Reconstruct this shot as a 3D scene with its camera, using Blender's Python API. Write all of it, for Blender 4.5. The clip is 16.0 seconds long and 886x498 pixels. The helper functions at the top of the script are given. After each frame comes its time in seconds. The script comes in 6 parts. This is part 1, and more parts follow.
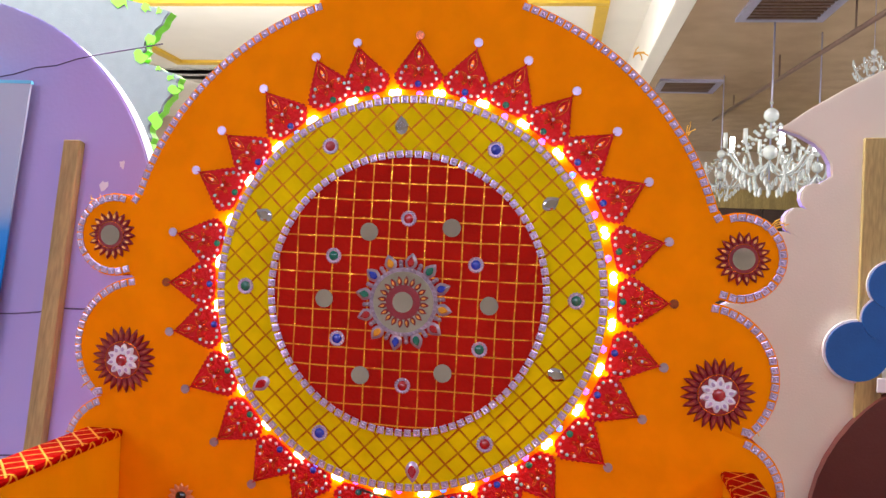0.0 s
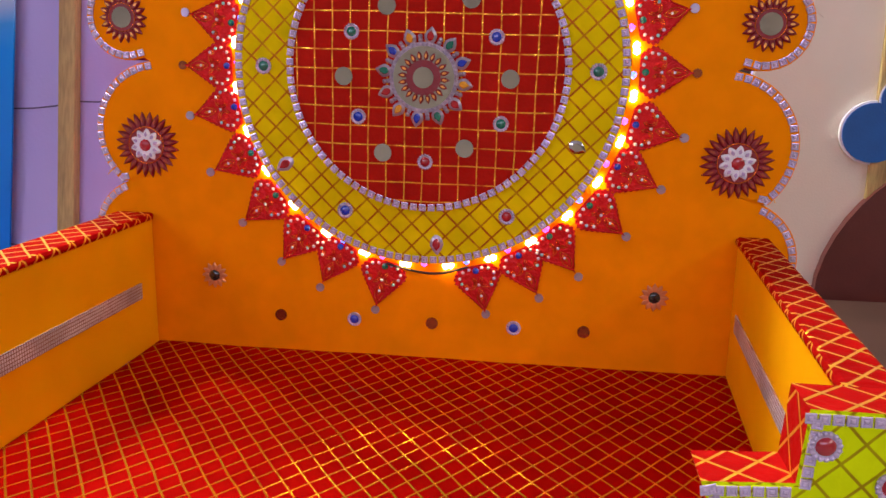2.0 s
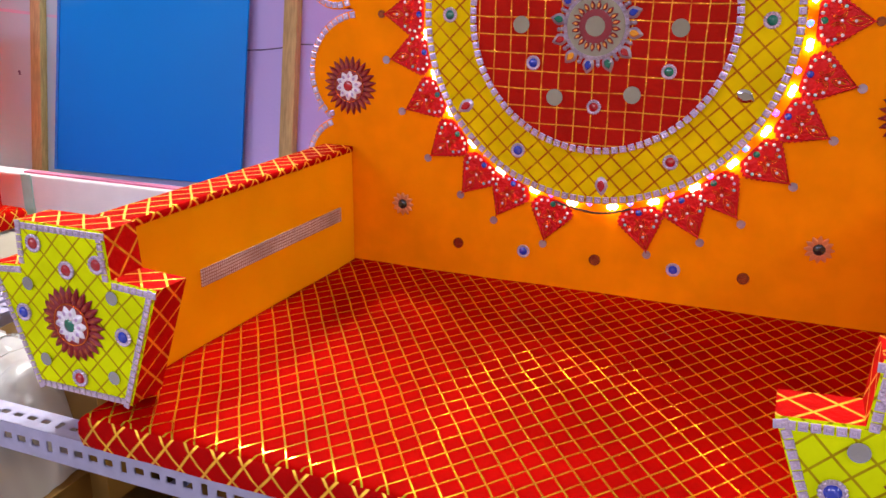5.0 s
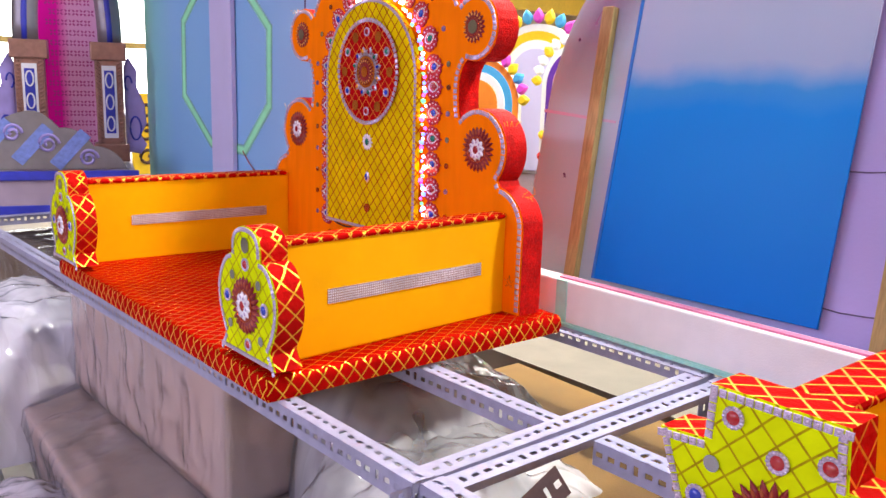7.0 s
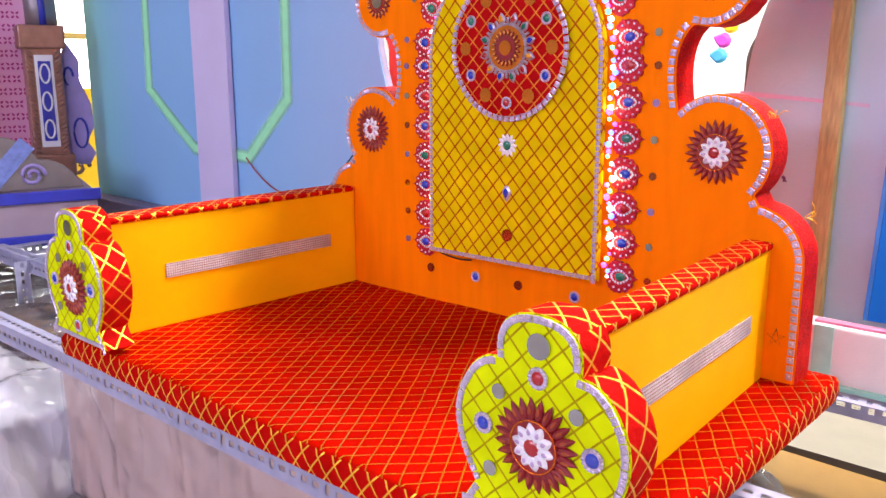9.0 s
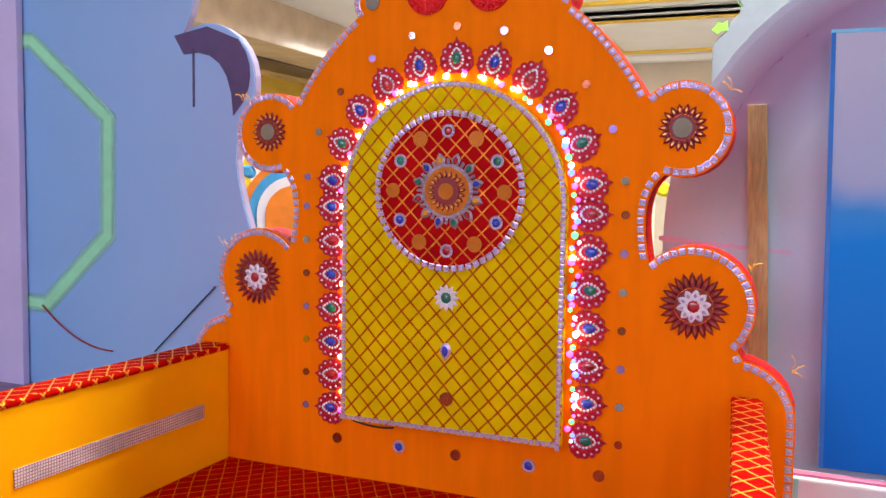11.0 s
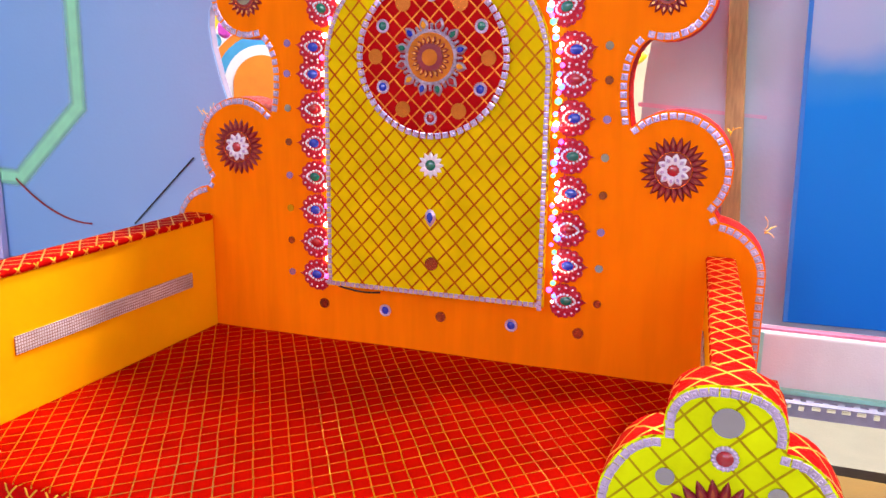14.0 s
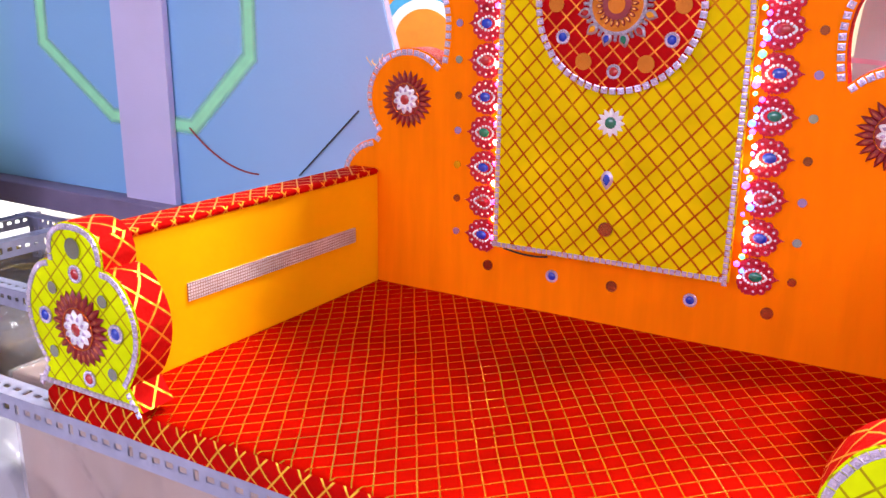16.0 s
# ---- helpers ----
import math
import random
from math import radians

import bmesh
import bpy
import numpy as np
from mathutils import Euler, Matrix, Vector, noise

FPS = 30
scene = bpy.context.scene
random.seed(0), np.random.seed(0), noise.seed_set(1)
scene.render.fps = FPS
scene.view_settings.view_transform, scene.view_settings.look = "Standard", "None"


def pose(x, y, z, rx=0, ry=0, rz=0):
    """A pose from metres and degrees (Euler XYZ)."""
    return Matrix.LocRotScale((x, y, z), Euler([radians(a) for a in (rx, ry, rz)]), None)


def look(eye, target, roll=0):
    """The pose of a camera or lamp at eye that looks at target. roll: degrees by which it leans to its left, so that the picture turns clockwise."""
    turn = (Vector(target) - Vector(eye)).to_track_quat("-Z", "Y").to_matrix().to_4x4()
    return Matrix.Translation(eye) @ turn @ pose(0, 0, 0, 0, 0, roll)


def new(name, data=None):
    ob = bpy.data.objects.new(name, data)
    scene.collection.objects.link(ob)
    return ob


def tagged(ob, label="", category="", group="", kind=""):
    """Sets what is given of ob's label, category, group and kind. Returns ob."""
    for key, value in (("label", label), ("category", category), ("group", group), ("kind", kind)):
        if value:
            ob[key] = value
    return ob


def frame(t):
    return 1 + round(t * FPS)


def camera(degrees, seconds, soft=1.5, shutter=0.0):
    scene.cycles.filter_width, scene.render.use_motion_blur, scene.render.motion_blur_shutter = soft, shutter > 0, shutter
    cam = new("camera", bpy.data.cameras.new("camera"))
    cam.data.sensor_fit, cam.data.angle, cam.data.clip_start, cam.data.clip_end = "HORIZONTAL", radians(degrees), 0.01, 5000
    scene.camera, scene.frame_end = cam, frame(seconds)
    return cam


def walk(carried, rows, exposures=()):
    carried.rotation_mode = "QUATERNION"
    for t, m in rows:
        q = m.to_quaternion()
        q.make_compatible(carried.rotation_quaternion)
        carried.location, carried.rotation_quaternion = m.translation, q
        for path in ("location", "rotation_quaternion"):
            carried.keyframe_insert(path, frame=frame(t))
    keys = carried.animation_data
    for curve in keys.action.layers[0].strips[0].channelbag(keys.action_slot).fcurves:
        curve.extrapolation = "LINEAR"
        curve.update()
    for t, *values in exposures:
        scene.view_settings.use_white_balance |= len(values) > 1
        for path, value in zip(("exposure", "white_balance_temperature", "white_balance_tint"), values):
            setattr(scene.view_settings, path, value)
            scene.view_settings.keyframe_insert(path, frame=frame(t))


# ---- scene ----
cam = camera(55.8, 16.0)
PATH = [
    (0, (0.225, 0.407, 1.415), (-0.037, 2.39, 1.415), 2.2),
    (0.5, (0.223, 0.399, 1.401), (-0.039, 2.381, 1.324), 2.0),
    (1, (0.225, 0.397, 1.385), (-0.048, 2.367, 1.178), 1.7),
    (1.5, (0.219, 0.392, 1.371), (-0.052, 2.35, 1.067), 1.3),
    (2, (0.207, 0.39, 1.357), (-0.051, 2.326, 0.928), 1.0),
    (2.5, (0.205, 0.383, 1.353), (-0.042, 2.279, 0.763), 0.6),
    (3, (0.206, 0.369, 1.351), (-0.033, 2.225, 0.645), 0.5),
    (3.2, (0.207, 0.363, 1.351), (-0.025, 2.213, 0.627), 0.6),
    (5.3, (0.311, 0.289, 1.39), (-0.646, 1.959, 0.847), 0.7),
    (5.5, (0.3, 0.272, 1.392), (-0.809, 1.854, 0.873), 1.0),
    (6, (0.216, 0.271, 1.393), (-1.135, 1.673, 0.935), 1.4),
    (6.5, (0.046, 0.307, 1.406), (-1.391, 1.641, 1.009), 1.6),
    (7, (-0.098, 0.305, 1.4), (-1.595, 1.572, 1.011), 1.7),
    (7.5, (-0.276, 0.337, 1.4), (-1.798, 1.581, 1.026), 0.9),
    (8, (-0.495, 0.337, 1.385), (-1.982, 1.62, 1.005), 0.5),
    (8.5, (-0.739, 0.29, 1.393), (-2.131, 1.668, 0.988), -0.5),
    (9, (-0.894, 0.301, 1.389), (-2.194, 1.759, 0.964), -0.1),
    (9.5, (-1.052, 0.363, 1.404), (-2.265, 1.907, 1.025), 0.1),
    (10, (-1.154, 0.369, 1.405), (-2.272, 2.007, 1.148), 0.9),
    (10.2, (-1.224, 0.327, 1.428), (-2.231, 2.037, 1.185), 0.3),
    (12.3, (-1.344, 0.253, 1.432), (-1.999, 2.142, 1.377), 1.8),
    (12.5, (-1.346, 0.252, 1.436), (-1.999, 2.14, 1.327), 1.7),
    (13, (-1.349, 0.241, 1.435), (-1.99, 2.124, 1.224), 1.4),
    (13.5, (-1.335, 0.238, 1.43), (-1.983, 2.102, 1.102), 1.0),
    (14, (-1.336, 0.239, 1.423), (-1.988, 2.075, 0.974), 0.7),
    (14.5, (-1.339, 0.24, 1.416), (-1.988, 2.047, 0.856), 0.4),
    (15, (-1.341, 0.239, 1.414), (-1.99, 2.025, 0.79), 0.3),
    (15.5, (-1.354, 0.237, 1.42), (-2.069, 2.006, 0.82), 0.4),
    (16, (-1.403, 0.287, 1.406), (-2.353, 1.961, 0.863), 0.8),
]
walk(cam, [(t, look(eye, target, roll)) for t, eye, target, roll in PATH], exposures=[(0, -0.32), (0.5, -0.33), (1, -0.5), (2, -0.52), (2.5, -0.3), (3, -0.25), (5.5, -0.15), (6, -0.05), (7, -0.08), (8.5, 0.12), (9.5, 0.2), (10, -0.1), (12.5, -0.27), (13, -0.2), (13.5, 0.0), (15, 0.28), (16, 0.27)])

# ---- world and lamps ----
world = bpy.data.worlds.new("sky")
scene.world = world
world.use_nodes = True
sky = world.node_tree.nodes.new("ShaderNodeTexSky")
sky.sky_type, sky.sun_disc, sky.sun_elevation, sky.sun_rotation = "NISHITA", False, radians(40), radians(-60)
world.node_tree.links.new(sky.outputs[0], world.node_tree.nodes["Background"].inputs[0])
world.node_tree.nodes["Background"].inputs[1].default_value = 0.12

HALL_AND_FILL_LIGHTS = [
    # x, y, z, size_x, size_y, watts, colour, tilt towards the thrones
    # added violet fill from the aisle side, unseen and below ceiling height
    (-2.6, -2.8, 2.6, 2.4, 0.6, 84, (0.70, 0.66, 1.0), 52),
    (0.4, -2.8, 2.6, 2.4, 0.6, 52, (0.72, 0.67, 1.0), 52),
    # added unseen fill for the faces turned to the east
    (3.0, -0.6, 3.0, 0.6, 2.4, 60, (1.0, 0.96, 0.9)),
    (-0.35, 2.25, 3.12, 0.3, 0.3, 90, (1.0, 0.98, 0.95)),
    (-1.70, 2.25, 3.12, 0.3, 0.3, 90, (1.0, 0.98, 0.95)),
    (-1.0, 4.9, 3.1, 2.4, 1.2, 150, (1.0, 0.96, 0.9)),
    # added unseen light that brightens the seats' gold lines
    (-3.6, 4.7, 3.1, 1.6, 1.6, 110, (1.0, 0.97, 0.92)),
    (-6.0, 2.8, 3.1, 2.4, 1.2, 215, (1.0, 0.96, 0.92)),
    (3.4, 5.2, 2.8, 1.4, 3.0, 150, (0.95, 0.97, 1.0)),
    (-3.0, 9.0, 3.0, 5.0, 1.0, 240, (1.0, 0.97, 0.92)),
    # added uplight, no fixture seen, that brightens the far white ceiling
    (-1.8, 5.2, 2.45, 3.4, 0.4, 80, (1.0, 0.97, 0.92), 152),
]


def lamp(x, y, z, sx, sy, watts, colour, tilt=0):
    data = bpy.data.lights.new("ceiling_or_fill_lamp", "AREA")
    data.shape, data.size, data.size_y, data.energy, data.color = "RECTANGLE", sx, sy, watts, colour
    ob = new("ceiling_or_fill_lamp", data)
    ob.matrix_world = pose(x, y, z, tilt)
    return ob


for row in HALL_AND_FILL_LIGHTS:
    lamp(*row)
# daylight in the opening of the west window
data = bpy.data.lights.new("window_daylight", "AREA")
data.shape, data.size, data.size_y, data.energy, data.color = "RECTANGLE", 6.0, 2.0, 260, (0.86, 0.93, 1.0)
new("window_daylight", data).matrix_world = pose(-9.35, 4.5, 1.9, 0, -90, 0)

# ---- materials ----


def material(name, colour, rough=0.5, metal=0.0, vary=0.12, scale=30.0, bump=0.15, bump_scale=220.0, emit=None, strength=0.0, sheen=0.0, coat=0.0, stretch=None, spec=0.5):
    """A principled material with colour variation and fine relief at two scales."""
    m = bpy.data.materials.new(name)
    m.use_nodes = True
    nt = m.node_tree
    b = nt.nodes["Principled BSDF"]
    b.inputs["Roughness"].default_value = rough
    b.inputs["Metallic"].default_value = metal
    b.inputs["Specular IOR Level"].default_value = spec
    b.inputs["Sheen Weight"].default_value = sheen
    b.inputs["Coat Weight"].default_value = coat
    co = nt.nodes.new("ShaderNodeTexCoord")
    vec = co.outputs["Object"]
    if stretch:
        mp = nt.nodes.new("ShaderNodeMapping")
        mp.inputs["Scale"].default_value = stretch
        nt.links.new(vec, mp.inputs["Vector"])
        vec = mp.outputs[0]
    if vary > 0:
        n1 = nt.nodes.new("ShaderNodeTexNoise")
        n1.inputs["Scale"].default_value, n1.inputs["Detail"].default_value = scale, 5
        n2 = nt.nodes.new("ShaderNodeTexNoise")
        n2.inputs["Scale"].default_value, n2.inputs["Detail"].default_value = scale / 9, 3
        nt.links.new(vec, n1.inputs["Vector"])
        nt.links.new(vec, n2.inputs["Vector"])
        add = nt.nodes.new("ShaderNodeMath")
        add.operation = "ADD"
        nt.links.new(n1.outputs["Fac"], add.inputs[0])
        nt.links.new(n2.outputs["Fac"], add.inputs[1])
        ramp = nt.nodes.new("ShaderNodeMapRange")
        ramp.inputs[1].default_value, ramp.inputs[2].default_value = 0.7, 1.3
        ramp.inputs[3].default_value, ramp.inputs[4].default_value = 1 - vary, 1 + vary
        nt.links.new(add.outputs[0], ramp.inputs[0])
        mul = nt.nodes.new("ShaderNodeVectorMath")
        mul.operation = "SCALE"
        mul.inputs[0].default_value = colour
        nt.links.new(ramp.outputs[0], mul.inputs["Scale"])
        nt.links.new(mul.outputs[0], b.inputs["Base Color"])
    else:
        b.inputs["Base Color"].default_value = (*colour, 1)
    if bump > 0:
        n3 = nt.nodes.new("ShaderNodeTexNoise")
        n3.inputs["Scale"].default_value, n3.inputs["Detail"].default_value = bump_scale, 4
        nt.links.new(vec, n3.inputs["Vector"])
        bp = nt.nodes.new("ShaderNodeBump")
        bp.inputs["Strength"].default_value, bp.inputs["Distance"].default_value = bump, 0.004
        nt.links.new(n3.outputs["Fac"], bp.inputs["Height"])
        nt.links.new(bp.outputs[0], b.inputs["Normal"])
    if emit:
        b.inputs["Emission Color"].default_value = (*emit, 1)
        b.inputs["Emission Strength"].default_value = strength
    return m


def lattice(name, base, line, pitch, angle, width, skew=1.0, rough=0.55, line_metal=0.9, line_rough=0.32, bump=0.25, sheen=0.0, fade=0.35, vary=0.15):
    """Cloth with a printed foil grid. Two families of foil lines on the cloth's own UV, in metres; the foil is worn in places."""
    m = bpy.data.materials.new(name)
    m.use_nodes = True
    nt = m.node_tree
    b = nt.nodes["Principled BSDF"]
    uv = nt.nodes.new("ShaderNodeUVMap")
    warp = nt.nodes.new("ShaderNodeTexNoise")
    warp.inputs["Scale"].default_value = 9
    nt.links.new(uv.outputs[0], warp.inputs["Vector"])
    sub = nt.nodes.new("ShaderNodeVectorMath")
    sub.operation = "MULTIPLY_ADD"
    sub.inputs[1].default_value = (0.006, 0.006, 0)
    nt.links.new(warp.outputs["Color"], sub.inputs[0])
    nt.links.new(uv.outputs[0], sub.inputs[2])
    mp = nt.nodes.new("ShaderNodeMapping")
    mp.inputs["Scale"].default_value = (1 / pitch, skew / pitch, 1)
    nt.links.new(sub.outputs[0], mp.inputs["Vector"])
    rot = nt.nodes.new("ShaderNodeMapping")
    rot.inputs["Rotation"].default_value = (0, 0, radians(angle))
    nt.links.new(mp.outputs[0], rot.inputs["Vector"])
    sep = nt.nodes.new("ShaderNodeSeparateXYZ")
    nt.links.new(rot.outputs[0], sep.inputs[0])
    lines = []
    for k in (0, 1):
        pp = nt.nodes.new("ShaderNodeMath")
        pp.operation = "PINGPONG"
        pp.inputs[1].default_value = 0.5
        nt.links.new(sep.outputs[k], pp.inputs[0])
        mr = nt.nodes.new("ShaderNodeMapRange")
        mr.inputs[1].default_value, mr.inputs[2].default_value = width / pitch * 0.5, width / pitch * 0.5 * 0.6
        nt.links.new(pp.outputs[0], mr.inputs[0])
        lines.append(mr.outputs[0])
    mx = nt.nodes.new("ShaderNodeMath")
    mx.operation = "MAXIMUM"
    nt.links.new(lines[0], mx.inputs[0])
    nt.links.new(lines[1], mx.inputs[1])
    wear = nt.nodes.new("ShaderNodeTexNoise")
    wear.inputs["Scale"].default_value, wear.inputs["Detail"].default_value = 60, 3
    nt.links.new(uv.outputs[0], wear.inputs["Vector"])
    wr = nt.nodes.new("ShaderNodeMapRange")
    wr.inputs[1].default_value, wr.inputs[2].default_value = 0.3, 0.6
    wr.inputs[3].default_value = 1 - fade
    nt.links.new(wear.outputs["Fac"], wr.inputs[0])
    fac = nt.nodes.new("ShaderNodeMath")
    fac.operation = "MULTIPLY"
    nt.links.new(mx.outputs[0], fac.inputs[0])
    nt.links.new(wr.outputs[0], fac.inputs[1])
    big = nt.nodes.new("ShaderNodeTexNoise")
    big.inputs["Scale"].default_value, big.inputs["Detail"].default_value = 14, 6
    nt.links.new(uv.outputs[0], big.inputs["Vector"])
    br = nt.nodes.new("ShaderNodeMapRange")
    br.inputs[1].default_value, br.inputs[2].default_value = 0.3, 0.7
    br.inputs[3].default_value, br.inputs[4].default_value = 1 - vary, 1 + vary
    nt.links.new(big.outputs["Fac"], br.inputs[0])
    sc = nt.nodes.new("ShaderNodeVectorMath")
    sc.operation = "SCALE"
    sc.inputs[0].default_value = base
    nt.links.new(br.outputs[0], sc.inputs["Scale"])
    mix = nt.nodes.new("ShaderNodeMix")
    mix.data_type = "RGBA"
    mix.inputs["B"].default_value = (*line, 1)
    nt.links.new(fac.outputs[0], mix.inputs["Factor"])
    nt.links.new(sc.outputs[0], mix.inputs["A"])
    nt.links.new(mix.outputs["Result"], b.inputs["Base Color"])
    mm = nt.nodes.new("ShaderNodeMath")
    mm.operation = "MULTIPLY"
    mm.inputs[1].default_value = line_metal
    nt.links.new(fac.outputs[0], mm.inputs[0])
    nt.links.new(mm.outputs[0], b.inputs["Metallic"])
    rr = nt.nodes.new("ShaderNodeMapRange")
    rr.inputs[3].default_value, rr.inputs[4].default_value = rough, line_rough
    nt.links.new(fac.outputs[0], rr.inputs[0])
    nt.links.new(rr.outputs[0], b.inputs["Roughness"])
    b.inputs["Specular IOR Level"].default_value = 0.005
    b.inputs["Sheen Weight"].default_value = sheen
    fine = nt.nodes.new("ShaderNodeTexNoise")
    fine.inputs["Scale"].default_value, fine.inputs["Detail"].default_value = 55, 8
    nt.links.new(uv.outputs[0], fine.inputs["Vector"])
    bp = nt.nodes.new("ShaderNodeBump")
    bp.inputs["Strength"].default_value, bp.inputs["Distance"].default_value = bump, 0.006
    nt.links.new(fine.outputs["Fac"], bp.inputs["Height"])
    nt.links.new(bp.outputs[0], b.inputs["Normal"])
    return m


GOLD_FOIL = (1.0, 0.60, 0.06)
orange_cloth = material("orange_cloth", (0.96, 0.275, 0.001), 0.6, vary=0.09, scale=22, bump=0.5, bump_scale=16, spec=0.015)
orange_cloth_b = material("orange_cloth_b", (0.96, 0.215, 0.001), 0.55, vary=0.09, scale=22, bump=0.8, bump_scale=14, spec=0.03, stretch=(1.8, 1, 0.22))
amber_board = material("amber_board", (0.97, 0.46, 0.002), 0.5, vary=0.06, scale=12, bump=0.35, bump_scale=14, spec=0.06)
seat_red = lattice("seat_red", (0.36, 0.002, 0.0012), (0.72, 0.50, 0.035), 0.0205, 45, 0.0022, skew=0.72, fade=0.3, bump=0.14, line_metal=1.0, line_rough=0.11)
edge_red = lattice("edge_red", (0.40, 0.004, 0.004), GOLD_FOIL, 0.024, 45, 0.0034, skew=0.85, bump=0.7)
seat_red_b = lattice("seat_red_b", (0.37, 0.003, 0.0006), (0.66, 0.36, 0.03), 0.0215, 52, 0.0018, skew=0.8, fade=0.45, bump=0.16, line_metal=1.0, line_rough=0.12)
edge_red_b = lattice("edge_red_b", (0.46, 0.004, 0.003), GOLD_FOIL, 0.022, 45, 0.0028, skew=0.85, bump=0.7)
disc_red = lattice("disc_red", (0.42, 0.014, 0.008), (0.95, 0.48, 0.05), 0.0257, 0.8, 0.0022, fade=0.85, line_metal=1.0, line_rough=0.22, bump=0.4)
disc_yellow = lattice("disc_yellow", (0.78, 0.60, 0.003), (0.40, 0.09, 0.010), 0.0232, 45, 0.0034, fade=0.45, line_metal=0.6, line_rough=0.35)
panel_yellow = lattice("panel_yellow", (0.74, 0.56, 0.003), (0.40, 0.06, 0.008), 0.0215, 45, 0.0036, skew=0.92, fade=0.25, line_metal=0.6, line_rough=0.35)
medal_red = lattice("medal_red", (0.42, 0.006, 0.008), (0.8, 0.3, 0.04), 0.0215, 45, 0.0028, fade=0.6, line_rough=0.4)
lime = lattice("lime_cloth", (0.70, 0.82, 0.004), (0.38, 0.27, 0.01), 0.0215, 45, 0.0026, fade=0.3, line_metal=0.5, line_rough=0.4)
side_red = lattice("side_red", (0.5, 0.007, 0.006), GOLD_FOIL, 0.026, 45, 0.0032, bump=0.8)
plush_red = material("plush_red", (0.56, 0.006, 0.004), 0.6, vary=0.45, scale=240, bump=0.9, bump_scale=300, spec=0.12)
leaf_magenta = material("leaf_magenta", (0.50, 0.006, 0.028), 0.3, 0.3, vary=0.2, bump=0.6, bump_scale=260, spec=0.4)
leaf_red = material("leaf_red", (0.66, 0.010, 0.012), 0.27, 0.4, vary=0.2, bump=0.7, bump_scale=260, spec=0.3)
maroon = material("maroon", (0.24, 0.008, 0.014), 0.4, vary=0.15, bump=0.3)
gold_line_or_glint = material("gold_line_or_glint", (0.85, 0.22, 0.02), 0.25, 0.8, vary=0.2, bump=0.1)
gold = material("gold_paint", (0.85, 0.42, 0.1), 0.38, 0.7, vary=0.1, bump=0.1)
gold_dim = material("gold_line", (0.42, 0.085, 0.03), 0.4, 0.4, vary=0.1, bump=0.1)
silver_stud = material("silver_stud", (0.62, 0.52, 0.68), 0.22, 0.5, vary=0.35, scale=60, bump=0.0)
silver_tape = lattice("silver_tape", (0.66, 0.60, 0.66), (0.30, 0.16, 0.14), 0.0046, 0, 0.0016, rough=0.25, line_metal=0.2, fade=0.2, vary=0.35)
pearl = material("pearl", (0.82, 0.72, 0.86), 0.12, 0.2, vary=0.0, bump=0.0, coat=0.5)
stone_white = material("stone_white", (0.78, 0.86, 0.90), 0.1, 0.3, vary=0.0, bump=0.0, coat=0.6)
pearl_aqua = material("pearl_aqua", (0.35, 0.72, 0.75), 0.12, 0.2, vary=0.0, bump=0.0, coat=0.6)
white_petal = material("white_petal", (0.82, 0.8, 0.86), 0.25, 0.1, vary=0.06, bump=0.1, coat=0.4)
antique = material("antique_silver", (0.40, 0.34, 0.42), 0.3, 0.6, vary=0.3, scale=80, bump=0.1)
# mirror discs with their orange reflection put into the base colour
orange_reflection = material("orange_reflection", (0.80, 0.26, 0.05), 0.16, 0.9, vary=0.15, bump=0.05)
copper_foil = material("copper_foil", (0.36, 0.10, 0.04), 0.2, 0.8, vary=0.3, scale=90, bump=0.05)
lilac_foil = material("lilac_foil", (0.42, 0.28, 0.62), 0.2, 0.7, vary=0.2, bump=0.05)
petal_core = material("petal_core", (0.50, 0.36, 0.58), 0.2, 0.2, vary=0.2, bump=0.1)
mirror = material("mirror_foil", (0.50, 0.51, 0.55), 0.08, 1.0, vary=0.0, bump=0.05, bump_scale=40)
gem_blue = material("gem_blue", (0.01, 0.04, 0.45), 0.08, vary=0, bump=0, coat=1.0)
gem_green = material("gem_green", (0.005, 0.16, 0.10), 0.08, vary=0, bump=0, coat=1.0)
gem_red = material("gem_red", (0.40, 0.01, 0.02), 0.08, vary=0, bump=0, coat=1.0)
copper_petal = material("copper_petal", (0.8, 0.34, 0.16), 0.3, 0.6, vary=0.1, bump=0.1)
gem_dark = material("gem_dark", (0.01, 0.02, 0.02), 0.06, vary=0, bump=0, coat=1.0)
gem_amber = material("gem_amber", (0.75, 0.33, 0.02), 0.08, vary=0, bump=0, coat=1.0)
GEMS = [gem_blue, gem_green, gem_red, gem_amber]
led_warm = material("led_warm", (1, 0.8, 0.5), 0.4, vary=0, bump=0, emit=(1.0, 0.66, 0.25), strength=34)
led_white = material("led_white", (1, 1, 1), 0.4, vary=0, bump=0, emit=(1.0, 0.88, 1.0), strength=4)
led_pink = material("led_pink", (1, 0.5, 0.8), 0.4, vary=0, bump=0, emit=(1.0, 0.03, 0.60), strength=4.5)
led_green = material("led_green", (0.5, 1, 0.6), 0.4, vary=0, bump=0, emit=(0.02, 1.0, 0.25), strength=2)
led_blue = material("led_blue", (0.4, 0.6, 1), 0.4, vary=0, bump=0, emit=(0.05, 0.14, 1.0), strength=4)
steel = material("painted_steel", (0.35, 0.35, 0.50), 0.42, 0.15, vary=0.14, scale=40, bump=0.12, bump_scale=90)
dark_steel = material("brown_steel", (0.16, 0.10, 0.08), 0.5, 0.3, vary=0.2)
wire_black = material("wire_black", (0.015, 0.012, 0.012), 0.5, vary=0, bump=0)
wire_red = material("wire_red", (0.35, 0.015, 0.01), 0.5, vary=0, bump=0)
